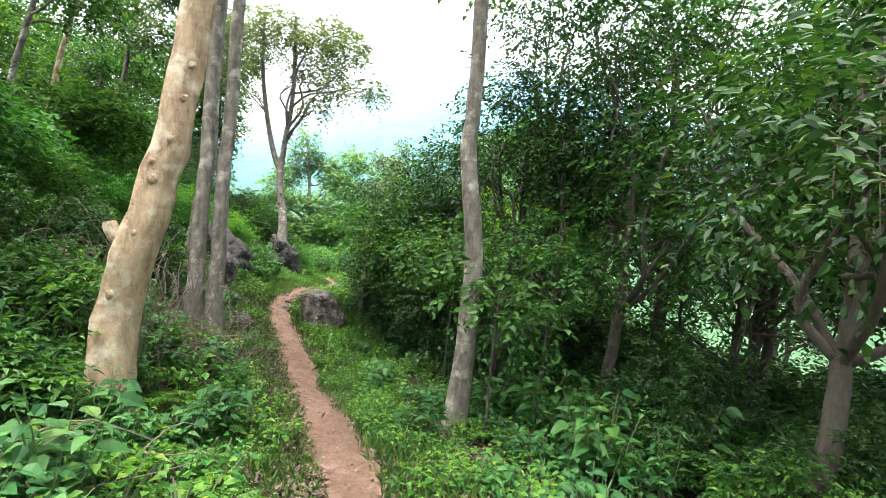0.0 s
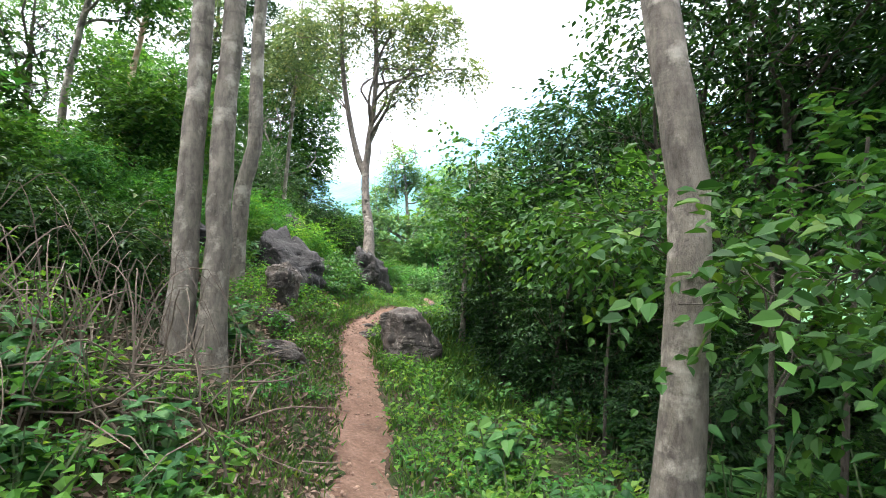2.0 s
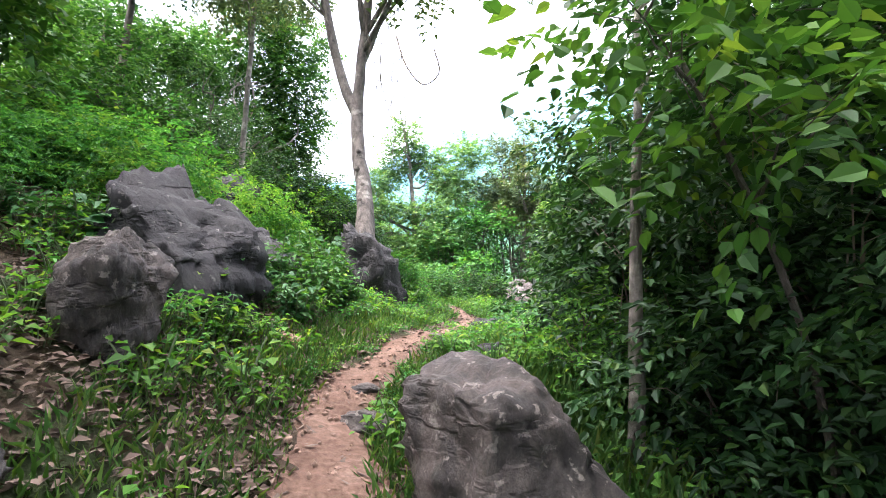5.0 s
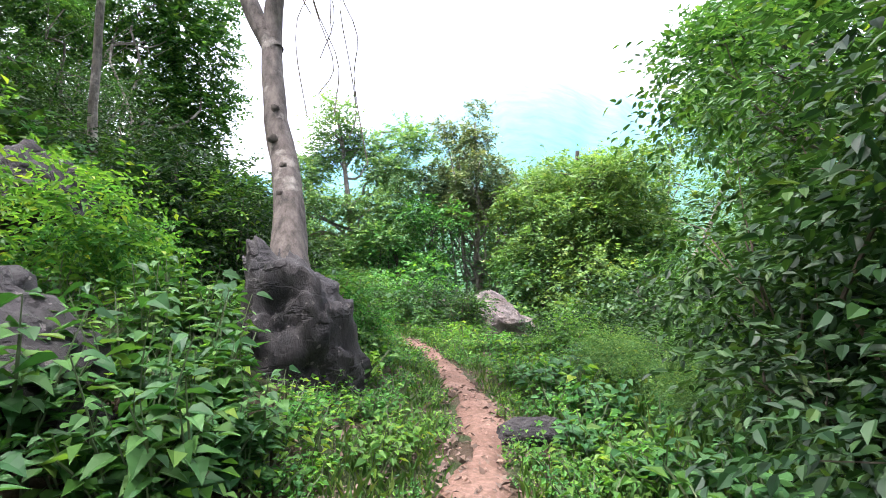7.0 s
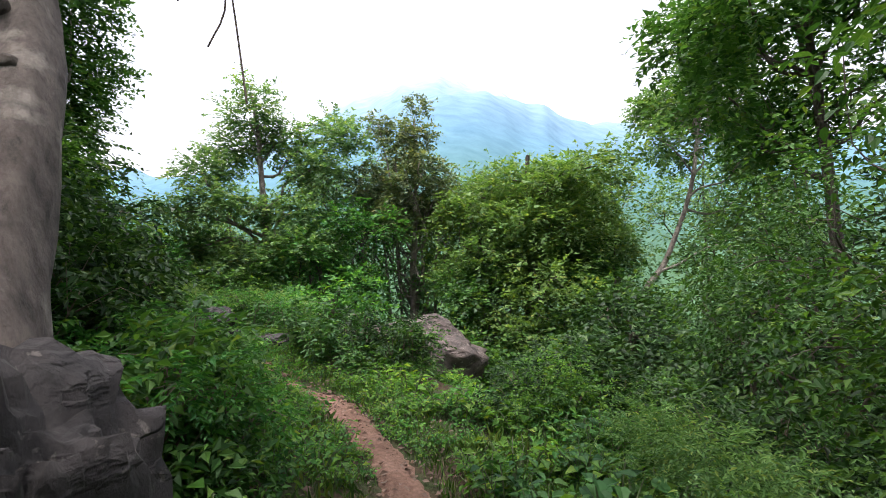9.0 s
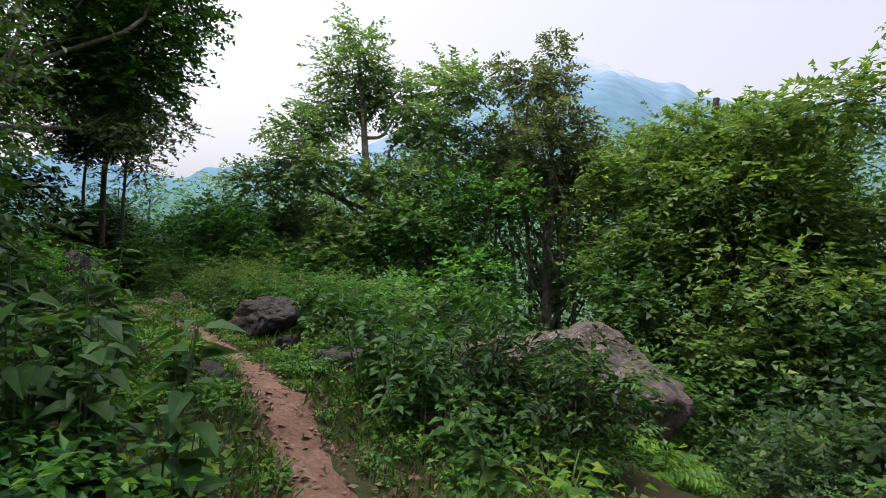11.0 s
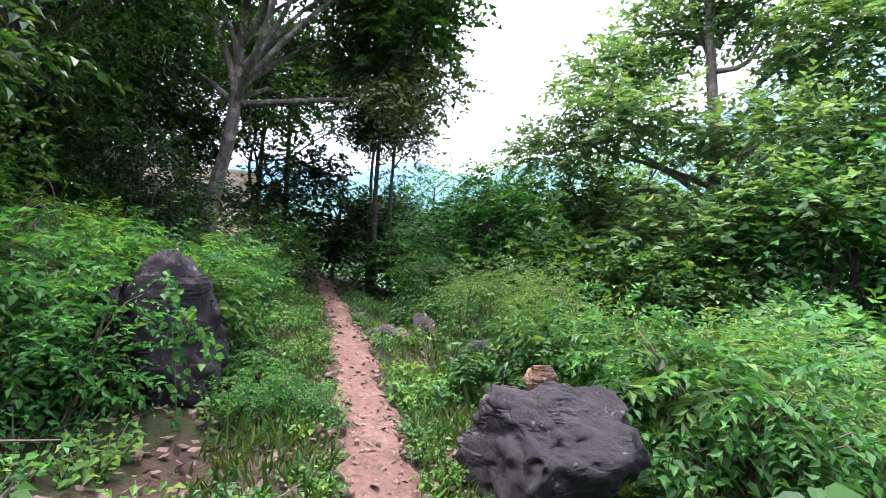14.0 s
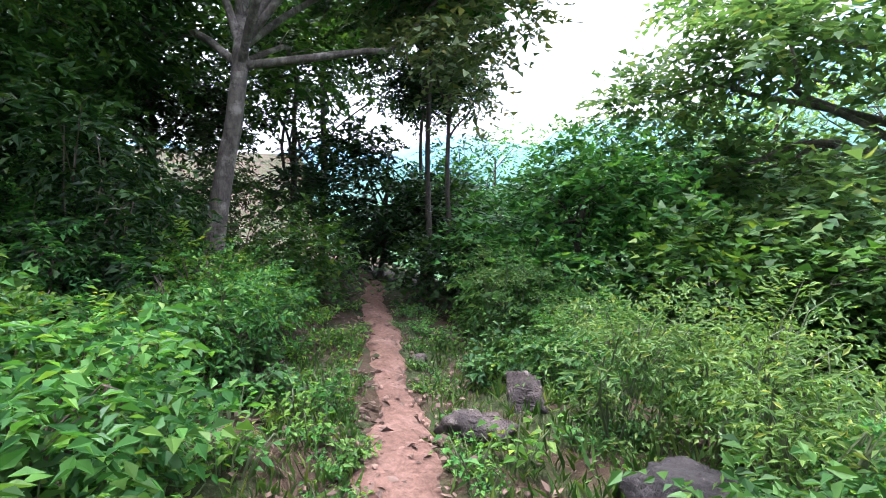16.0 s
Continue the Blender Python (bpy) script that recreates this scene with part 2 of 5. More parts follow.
def broad_leaves(p, d, up, length, width, fold=0.12, droop=0.2):
    """Larger heart-shaped leaves of eight triangles."""
    n = len(p)
    d = unit(d)
    s = unit(np.cross(d, up))
    nn = np.cross(s, d)
    L, W = np.broadcast_to(length, (n,))[:, None], np.broadcast_to(width, (n,))[:, None]

    def q(u, w, h):
        return p + d * L * u + s * W * w + nn * (W * h * fold * 4 - L * droop * u * u)
    v = np.stack([q(0, 0, 0), q(0.35, 0, 0), q(0.68, 0, 0), q(1, 0, 0), q(0.06, 0.3, 0.3), q(0.35, 0.5, 0.5), q(0.7, 0.27, 0.27),
                  q(0.06, -0.3, 0.3), q(0.35, -0.5, 0.5), q(0.7, -0.27, 0.27)], 1).reshape(-1, 3)
    k = np.arange(n)[:, None] * 10
    tri = [(0, 1, 4), (4, 1, 5), (5, 1, 2), (5, 2, 6), (6, 2, 3), (0, 7, 1), (7, 8, 1), (8, 2, 1), (8, 9, 2), (9, 3, 2)]
    return v, np.concatenate([k + list(t) for t in tri])


def sprays(o, d, length, k, leaf, r, slim=0.45, flat=0.6, droop=0.35, far=False, oval=False):
    """Leafy twigs: k leaves on each of the twigs that start at o and point along d."""
    m = len(o)
    d = unit(d)
    up = unit(np.stack([r.normal(0, 0.5 * (1 - flat), m), r.normal(0, 0.5 * (1 - flat), m), np.ones(m)], 1))
    side = unit(np.cross(d, up))
    length = np.broadcast_to(length, (m,))
    u = (np.arange(k) + 0.7) / k
    sign = np.where(np.arange(k) % 2 == 0, 1.0, -1.0)
    pos = o[:, None] + d[:, None] * (length[:, None] * u)[..., None]
    pos[..., 2] -= droop * length[:, None] * u * u
    ld = d[:, None] * (0.35 + 0.5 * u[None, :, None]) + side[:, None] * sign[None, :, None] + r.normal(0, 0.28, (m, k, 3))
    ld[..., 2] -= 0.25
    upn = up[:, None] + r.normal(0, 0.42, (m, k, 3))
    size = leaf * r.uniform(0.65, 1.25, (m, k))
    make = slips if far else oval_leaves if oval else leaves
    return make(pos.reshape(-1, 3), ld.reshape(-1, 3), upn.reshape(-1, 3), size.ravel(), (size * slim).ravel())


def blob_sprays(blobs, count, length, k, leaf, r, **kw):
    """Twigs spread over uneven clumps (x, y, z, radius, flatness)."""
    w = np.array([b[3] ** 2 for b in blobs])
    pick = r.choice(len(blobs), count, p=w / w.sum())
    c = np.array([b[:3] for b in blobs])[pick]
    rad = np.array([b[3] for b in blobs])[pick]
    fl = np.array([b[4] if len(b) > 4 else 0.75 for b in blobs])[pick]
    dirs = unit(r.normal(0, 1, (count, 3)))
    rr = rad * r.uniform(0.15, 1.0, count) ** 0.6
    off = dirs * rr[:, None]
    off[:, 2] *= fl
    out = dirs.copy()
    out[:, 2] = out[:, 2] * 0.6 + 0.05
    return sprays(c + off, out + r.normal(0, 0.35, (count, 3)), length * r.uniform(0.6, 1.3, count), k, leaf, r, **kw)


# ---------------------------------------------------------------- the ground
LINE = np.array([(0.6, -8), (0.35, -4), (0.15, -1), (-0.2, 2), (-0.75, 4.0), (-1.31, 5.35), (-2.05, 7.1), (-3.05, 9.45), (-3.65, 10.6), (-4.1, 11.6), (-4.27, 12.4),
                 (-4.24, 13.4), (-4.22, 14.6), (-4.25, 16.3), (-4.72, 19.0), (-5.45, 20.75), (-6.02, 21.57), (-7.38, 23.17), (-8.27, 24.03), (-9.46, 24.92), (-10.5, 25.6),
                 (-12.48, 26.92), (-15.4, 28.75), (-20, 31.5), (-30, 36)])
RISE = np.array([(-8, 0.85), (0, 0.62), (2.4, 0.3), (4.2, 0.08), (7.1, -0.02), (9.5, 0.02), (10.4, 0.18), (11.5, 0.4), (12.8, 0.66), (13.7, 0.72), (15.5, 0.66), (18.5, 0.55),
                 (20.8, 0.6), (22.1, 0.7), (23.2, 0.9), (24.3, 1.08), (25.4, 1.22), (26.8, 1.36), (31, 1.42), (50, 2.0)])
TRACK = curve(np.column_stack([LINE, np.zeros(len(LINE))]), 460)[:, :2]


def raw_height(x, y):
    x, y = np.asarray(x, float), np.asarray(y, float)
    shape = x.shape
    p = np.column_stack([x.ravel(), y.ravel()])
    z, side, station = np.zeros(len(p)), np.zeros(len(p)), np.zeros(len(p))
    tang = unit(np.gradient(TRACK, axis=0))
    for i in range(0, len(p), 20000):
        q = p[i:i + 20000]
        d2 = ((q[:, None] - TRACK[None]) ** 2).sum(-1)
        j = d2.argmin(1)
        rel = q - TRACK[j]
        cr = tang[j, 0] * rel[:, 1] - tang[j, 1] * rel[:, 0]
        side[i:i + 20000] = np.sign(cr) * np.sqrt(d2.min(1))
        station[i:i + 20000] = TRACK[j, 1]
    base = np.interp(station, RISE[:, 0], RISE[:, 1])
    left, right = np.maximum(side - 0.25, 0), np.maximum(-side - 0.25, 0)
    s1 = np.interp(station, [-8, 2, 4.5, 6.5, 10, 13, 17, 20, 24, 30], [0.15, 0.15, 0.28, 0.62, 0.78, 0.55, 0.40, 0.30, 0.22, 0.15])
    z = base + s1 * np.minimum(left, 2.6) + 0.33 * np.clip(left - 2.6, 0, 22) + 0.12 * np.maximum(left - 24, 0)
    r1 = np.interp(station, [-8, 0, 6, 10, 14, 19, 24, 30], [0.10, 0.12, 0.17, 0.12, 0.10, 0.14, 0.10, 0.2])
    r2 = np.interp(station, [0, 12, 19, 26], [0.16, 0.18, 0.40, 0.62])
    r3 = np.interp(station, [0, 18, 22.5, 30], [0.17, 0.2, 0.55, 0.6])
    z -= r1 * np.minimum(right, 2.2) + r3 * np.clip(right - 2.2, 0, 1.8) + r2 * np.clip(right - 4, 0, 90) + 0.06 * np.maximum(right - 94, 0)
    return np.clip(z, -46, 32).reshape(shape)


GX, GY = np.arange(-40, 40.1, 0.4), np.arange(-20, 70.1, 0.4)
_xx, _yy = np.meshgrid(GX, GY)
GZ = raw_height(_xx, _yy)
for _ in range(2):
    _pad = np.pad(GZ, 1, mode="edge")
    GZ = (_pad[:-2, 1:-1] + _pad[2:, 1:-1] + _pad[1:-1, :-2] + _pad[1:-1, 2:] + 2 * _pad[1:-1, 1:-1]) / 6


def lumps(x, y):
    return 0.05 * np.sin(1.9 * x + 0.7 * y) * np.sin(1.3 * y - 0.5 * x) + 0.03 * np.sin(4.1 * x + 1.1) * np.sin(3.7 * y)


def height(x, y):
    """Height of the ground, near the path from the smoothed table."""
    x, y = np.asarray(x, float), np.asarray(y, float)
    u, v = np.clip((x - GX[0]) / 0.4, 0, len(GX) - 1.001), np.clip((y - GY[0]) / 0.4, 0, len(GY) - 1.001)
    i, j = u.astype(int), v.astype(int)
    a, b = u - i, v - j
    return GZ[j, i] * (1 - a) * (1 - b) + GZ[j, i + 1] * a * (1 - b) + GZ[j + 1, i] * (1 - a) * b + GZ[j + 1, i + 1] * a * b + lumps(x, y)


def side_of(x, y):
    """Signed distance from the path, left positive."""
    q = np.column_stack([np.ravel(x), np.ravel(y)])
    tang = unit(np.gradient(TRACK, axis=0))
    d2 = ((q[:, None] - TRACK[None]) ** 2).sum(-1)
    j = d2.argmin(1)
    rel = q - TRACK[j]
    return np.sign(tang[j, 0] * rel[:, 1] - tang[j, 1] * rel[:, 0]) * np.sqrt(d2.min(1))


def build_ground():
    far = np.geomspace(1.0, 2600, 34)
    xs = np.concatenate([(-24 - far)[::-1], np.arange(-24, 15.01, 0.27), 15 + far])
    ys = np.concatenate([(-9 - far)[::-1], np.arange(-9, 46.01, 0.27), 46 + far])
    x, y = np.meshgrid(xs, ys)
    near = (np.abs(x) < 39) & (y > -19) & (y < 69)
    z = np.where(near, height(np.clip(x, -39, 39), np.clip(y, -19, 69)), raw_height(x, y))
    r = np.random.default_rng(3)
    dense = (x > -24) & (x < 15) & (y > -9) & (y < 46)
    z = z + np.where(dense, r.normal(0, 0.012, z.shape), 0)
    v = np.stack([x, y, z], -1).reshape(-1, 3)
    n, m = z.shape
    i, j = np.meshgrid(np.arange(n - 1), np.arange(m - 1), indexing="ij")
    f = np.stack([i * m + j, i * m + j + 1, (i + 1) * m + j + 1, (i + 1) * m + j], -1).reshape(-1, 4)
    ob = new("ground", raw_mesh("ground", v, f, SOIL, True))
    tagged(ob, "brown forest soil of a steep wooded hillside", "ground", kind="structure")


def build_path():
    r = np.random.default_rng(5)
    n = 620
    c = curve(np.column_stack([LINE, np.zeros(len(LINE))]), n)[:, :2]
    t = unit(np.gradient(c, axis=0))
    left = np.column_stack([-t[:, 1], t[:, 0]])
    sm = np.convolve(r.normal(0, 1, n + 40), np.ones(9) / 9, "same")[20:-20]
    sm2 = np.convolve(r.normal(0, 1, n + 40), np.ones(9) / 9, "same")[20:-20]
    half = np.interp(c[:, 1], [0, 5, 9, 12.5, 14, 19, 21, 30], [0.31, 0.33, 0.36, 0.34, 0.2, 0.23, 0.25, 0.25])
    wl, wr = half + 0.17 * sm, half + 0.17 * sm2
    cols = np.linspace(-1, 1, 11)
    v = []
    for u in cols:
        w = np.where(u > 0, wl, wr) * u
        q = c + left * w[:, None]
        hz = height(q[:, 0], q[:, 1]) + 0.035 - 0.075 * abs(u) ** 3 + r.normal(0, 0.006, n)
        v.append(np.column_stack([q, hz]))
    v = np.stack(v, 1).reshape(-1, 3)
    m = len(cols)
    i, j = np.meshgrid(np.arange(n - 1), np.arange(m - 1), indexing="ij")
    f = np.stack([i * m + j, (i + 1) * m + j, (i + 1) * m + j + 1, i * m + j + 1], -1).reshape(-1, 4)
    ob = new("path", raw_mesh("path", v, f[:, ::-1], EARTH, True))
    tagged(ob, "narrow trodden footpath of bare reddish earth", "path", kind="structure")


build_ground()
build_path()

# ---------------------------------------------------------------- the mountains
def mountain_material():
    m, nt, bsdf, out = nodes_of("hazy_mountain")
    tc = nt.nodes.new("ShaderNodeTexCoord")
    sep = nt.nodes.new("ShaderNodeSeparateXYZ")
    nt.links.new(tc.outputs["Object"], sep.inputs[0])
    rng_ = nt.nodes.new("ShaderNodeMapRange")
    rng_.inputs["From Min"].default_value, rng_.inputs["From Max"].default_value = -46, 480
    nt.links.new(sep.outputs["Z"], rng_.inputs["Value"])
    # distance haze painted in: green woods low down, bluer and paler with height
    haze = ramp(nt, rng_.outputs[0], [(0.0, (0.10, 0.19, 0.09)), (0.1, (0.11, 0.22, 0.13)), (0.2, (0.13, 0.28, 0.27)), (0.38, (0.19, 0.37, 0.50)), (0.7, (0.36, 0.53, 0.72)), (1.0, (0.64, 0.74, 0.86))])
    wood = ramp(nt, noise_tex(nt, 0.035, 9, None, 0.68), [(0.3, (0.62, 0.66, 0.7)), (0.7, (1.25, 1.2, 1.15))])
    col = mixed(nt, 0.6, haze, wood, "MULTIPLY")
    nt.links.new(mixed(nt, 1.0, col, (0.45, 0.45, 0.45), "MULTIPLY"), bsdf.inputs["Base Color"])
    bsdf.inputs["Roughness"].default_value = 1.0
    bsdf.inputs["Specular IOR Level"].default_value = 0.0
    # weak glow in the same colours, standing in for light scattered by haze
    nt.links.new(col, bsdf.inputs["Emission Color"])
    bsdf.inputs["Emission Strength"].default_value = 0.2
    return m


def build_mountain():
    bear = np.array([-180, -80, -50, -35, -22, -12, -7, -2, 2, 7, 12, 20, 28, 36, 44, 60, 90, 180])
    elev = np.array([7, 8, 10, 11.5, 14.5, 18.5, 21.5, 23, 22, 19.5, 17, 13, 10.5, 10.5, 9, 8, 8, 7])
    b = np.linspace(-180, 180, 721)
    e = np.interp(b, bear, elev)
    rows, eye = [], np.array([-5.0, 18.0])
    for k, u in enumerate(np.linspace(0, 1, 26)):
        dist = 120 + 1080 * u
        h = -48 + (1200 * np.tan(np.radians(e)) + 48) * u ** 1.0
        wob = np.array([noise.noise(Vector((a * 0.12, u * 3, 1.7))) for a in b]) * 60 * u
        wob += np.array([noise.noise(Vector((a * 0.6, u * 9, 4.2))) for a in b]) * 10 * u
        a = np.radians(b)
        rows.append(np.column_stack([eye[0] - np.sin(a) * dist, eye[1] + np.cos(a) * dist, h + wob]))
    v = np.stack(rows).reshape(-1, 3)
    n, m = 26, 721
    i, j = np.meshgrid(np.arange(n - 1), np.arange(m - 1), indexing="ij")
    f = np.stack([i * m + j, i * m + j + 1, (i + 1) * m + j + 1, (i + 1) * m + j], -1).reshape(-1, 4)
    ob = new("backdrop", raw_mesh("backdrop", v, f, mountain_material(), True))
    tagged(ob, "wooded mountains across the valley with blue haze painted into their colour", "mountain", kind="structure")


build_mountain()

# ---------------------------------------------------------------- rocks
def boulder(name, label, at, size, mat, turn=0.0, seed=0, tilt=(0, 0), cuts=7, sink=0.12, rough=0.16, fine=4, group="", strata=0.0, faces=(), hollows=(), blocks=0.0, hard=0.0):
    """A weathered rock: a ball cut by planes and roughened; at is the middle of its foot."""
    r = np.random.default_rng(100 + seed)
    bm = bmesh.new()
    bmesh.ops.create_icosphere(bm, subdivisions=fine, radius=1.0)
    planes = [(unit(r.normal(0, 1, 3)), r.uniform(0.55, 0.85) - hard) for _ in range(cuts)]
    planes += [(unit(np.array(nrm, float)), d) for nrm, d in faces]
    off = Vector(r.uniform(0, 50, 3))
    rot = Euler((radians(tilt[0]), radians(tilt[1]), radians(turn))).to_matrix()
    for v in bm.verts:
        c = np.array(v.co)
        for nrm, d in planes:
            s = c @ nrm
            if s > d:
                c = c - nrm * (s - d) * 0.93
        p = Vector(c)
        k = 1 + rough * noise.fractal(p * 1.6 + off, 0.9, 2.1, 4) + 0.35 * rough * noise.noise(p * 6 + off)
        ridge = abs(noise.noise(p * 2.6 + off))
        k -= rough * 0.45 * max(0, 0.05 - ridge) / 0.05
        k += 0.10 * rough * noise.noise(p * 14 + off) + 0.05 * rough * noise.noise(p * 30 + off)
        if blocks:
            dist, near = noise.voronoi(p * 2.3 + off * 0.3 + Vector((0, 0, 0.25 * noise.noise(p * 3))))
            k += blocks * (noise.cell(near[0] * 7.3) - 0.5) - blocks * 1.1 * max(0, 1 - (dist[1] - dist[0]) / 0.07)
        for hx, hy, hz, wide, tall, deep in hollows:
            k -= deep * math.exp(-((p.x - hx) / wide) ** 2 - ((p.y - hy) / wide) ** 2 - ((p.z - hz) / tall) ** 2)
        if strata:
            u = p.z * 2.6 + 0.5 * noise.noise(p * 1.5 + off)
            k += strata * ((u - math.floor(u)) - 0.5) * (0.4 + abs(noise.noise(p * 1.1 + off)) * 1.6)
        p = p * k
        v.co = rot @ Vector((p.x * size[0], p.y * size[1], p.z * size[2]))
    low = min(v.co.z for v in bm.verts)
    for v in bm.verts:
        v.co.z -= low
    me = bpy.data.meshes.new(name)
    for f in bm.faces:
        f.smooth = True
    bm.to_mesh(me)
    bm.free()
    me.materials.append(mat)
    ob = new(name, me)
    ob.location = (at[0], at[1], (height(at[0], at[1]) if len(at) < 3 else at[2]) - sink * size[2])
    return tagged(ob, label, "rock", group)


ROCK_LIST = [
    ("boulder", "weathered dark boulder standing beside the earth path", (-3.0, 11.12, -0.06), (0.57, 0.66, 0.68), ROCK_WARM, 20, 1),
    ("boulder", "long dark grey boulder leaning out of the bank", (-5.95, 12.45, 0.75), (0.52, 0.8, 1.02), ROCK, -8, 2),
    ("boulder", "tall dark boulder with a steep smooth face", (-6.45, 13.7, 0.7), (0.78, 0.72, 0.98), ROCK, 30, 3),
    ("boulder", "grey lichened rock half sunk in the bank", (-5.2, 11.1, 0.85), (0.38, 0.32, 0.5), ROCK_WARM, 10, 4),
    ("rock", "flat brown rock ledge on the littered bank", (-4.55, 9.75, 0.72), (0.42, 0.26, 0.2), ROCK_WARM, -20, 5),
    ("rock", "mossy grey rock among dead leaves on the bank", (-3.95, 8.9, 0.45), (0.46, 0.3, 0.22), ROCK_WARM, 15, 6),
    ("rock", "rounded grey stone low on the bank", (-3.45, 8.25, 0.25), (0.24, 0.22, 0.2), ROCK_WARM, 40, 7),
    ("rock", "dark rock at the foot of a grey trunk", (-6.25, 10.15, 1.85), (0.42, 0.35, 0.32), ROCK, 0, 8),
    ("boulder", "black cracked boulder with a tree growing on top", (-5.72, 16.15, 0.08), (0.68, 0.62, 1.12), ROCK, 5, 10),
    ("boulder", "low dark rock at the edge of the path", (-3.42, 13.65, 0.45), (0.4, 0.32, 0.26), ROCK, 15, 11),
    ("rock", "low flat dark rock in the grass", (-3.0, 13.15, 0.4), (0.34, 0.26, 0.2), ROCK, -30, 12),
    ("rock", "dark stone bedded in the path edge", (-3.86, 16.15, 0.48), (0.36, 0.28, 0.26), ROCK, 20, 13),
    ("rock", "small brown block of stone among leaves", (-5.0, 12.6, 0.78), (0.16, 0.14, 0.19), ROCK_TAN, 20, 14),
    ("rock", "small pale grey stone on the ground", (-5.15, 12.25, 0.75), (0.13, 0.1, 0.09), ROCK_WARM, 50, 15),
    ("boulder", "broad warm grey rock slab overgrown with creepers", (-4.6, 26.3, -1.2), (1.55, 1.85, 1.48), ROCK_WARM, -12, 16),
    ("boulder", "rounded brown hump of rock on a slab", (-5.72, 26.75, -0.05), (0.62, 0.6, 0.68), ROCK_WARM, 10, 17),
    ("boulder", "dark reddish boulder beside the path among leaves", (-8.87, 25.52, 0.98), (0.46, 0.35, 0.38), ROCK, 25, 18),
    ("rock", "dark pitted stone at the path edge", (-8.1, 24.72, 0.97), (0.28, 0.23, 0.23), ROCK, 70, 19),
    ("rock", "flat dark rock slab beside the path", (-7.3, 24.5, 0.76), (0.52, 0.33, 0.22), ROCK, -15, 20),
    ("rock", "tan freshly broken stone on the verge", (-9.3, 26.15, 1.36), (0.19, 0.15, 0.17), ROCK_TAN, 30, 21),
    ("boulder", "upright black boulder with creepers beside the path", (-10.75, 24.32, 1.24), (0.32, 0.36, 0.58), ROCK, 0, 22),
    ("rock", "dark rock under broad leaves beside the path", (-7.95, 23.0, 0.84), (0.32, 0.28, 0.26), ROCK, 33, 23),
    ("rock", "brown flat stone at the path edge", (-11.78, 27.05, 1.15), (0.34, 0.27, 0.24), ROCK_WARM, 10, 24),
    ("rock", "pale brown stone in the undergrowth", (-11.95, 27.75, 1.15), (0.32, 0.24, 0.28), ROCK_WARM, -10, 25),
    ("boulder", "dark grey slab of rock in the undergrowth", (-10.5, 27.2, 1.05), (0.42, 0.3, 0.3), ROCK, 40, 26),
    ("rock", "brown stone beside the far path", (-13.3, 27.75, 1.25), (0.2, 0.16, 0.12), ROCK_WARM, 75, 27),
    ("boulder", "big grey boulder among shrubs on the slope", (-5.6, 4.6, 0.7), (0.6, 0.5, 0.6), ROCK, 5, 29),
    ("boulder", "dark broken outcrop above the shrubs", (-9.6, 19.0, 1.9), (0.85, 0.7, 0.75), ROCK, 15, 40),
    ("boulder", "dark boulder on the upper slope", (-8.1, 16.2, 2.2), (0.6, 0.5, 0.55), ROCK, 45, 30),
    ("rock", "flat step of stone in the path", (-4.25, 12.35, 0.52), (0.34, 0.2, 0.09), ROCK_WARM, 15, 31),
    ("rock", "flat step of stone in the path", (-4.0, 11.95, 0.42), (0.3, 0.17, 0.09), ROCK_WARM, -12, 32),
    ("rock", "rounded stone bedded in the path", (-4.12, 14.15, 0.69), (0.26, 0.2, 0.1), ROCK_WARM, 35, 33),
    ("rock", "rounded stone bedded in the path", (-4.42, 13.7, 0.69), (0.24, 0.18, 0.09), ROCK_WARM, 80, 34),
    ("rock", "small dark stone at the path edge", (-5.2, 20.6, 0.5), (0.2, 0.15, 0.12), ROCK, 20, 35),
    ("rock", "dark rock low in the undergrowth", (-6.0, 23.6, 0.3), (0.4, 0.3, 0.2), ROCK, 20, 36),
]
FACES = {1: [((0.1, -0.3, 1), 0.5), ((-0.85, -0.5, 0.25), 0.55), ((0.8, 0.1, 0.7), 0.5), ((0.1, -1, 0.25), 0.6)],
         2: [((0.75, -0.3, 0.6), 0.55), ((0.2, -1, 0.1), 0.6), ((-0.5, 0.2, 1), 0.7)],
         3: [((0.7, -0.2, 0.7), 0.5), ((0.45, -0.9, 0.1), 0.55), ((-0.3, -0.2, 1), 0.7)],
         10: [((0.25, -1, 0.12), 0.62), ((1, -0.1, 0.25), 0.62), ((0.1, 0.1, 1), 0.8), ((0.7, 0, 0.75), 0.72), ((-1, -0.2, 0.1), 0.66)],
         16: [((0.75, -0.25, 0.9), 0.55), ((0.1, -0.55, 1), 0.62), ((0.1, -0.9, 0.7), 0.55), ((-0.2, 0.1, 1), 0.6)],
         18: [((0.1, -0.5, 1), 0.5), ((-0.7, -0.7, 0.2), 0.6)],
         22: [((0.9, 0.1, 0.35), 0.78), ((0.2, -1, 0.1), 0.78)]}
BLOCKS = {10: 0.06, 3: 0.06, 2: 0.05, 1: 0.05, 40: 0.12, 16: 0.03, 22: 0.045}
TILT = {2: (0, -24), 3: (8, -18), 4: (0, -12)}
HOLLOWS = {10: [(0.42, -0.58, 0.0, 0.2, 0.1, 0.25), (-0.05, -0.62, 0.62, 0.4, 0.06, 0.13), (0.12, -0.65, 0.36, 0.3, 0.045, 0.1), (-0.2, -0.6, -0.1, 0.3, 0.04, 0.07)], 3: [(0.35, -0.5, 0.1, 0.22, 0.3, 0.25)], 22: [(0.3, -0.5, -0.5, 0.4, 0.4, 0.18)]}
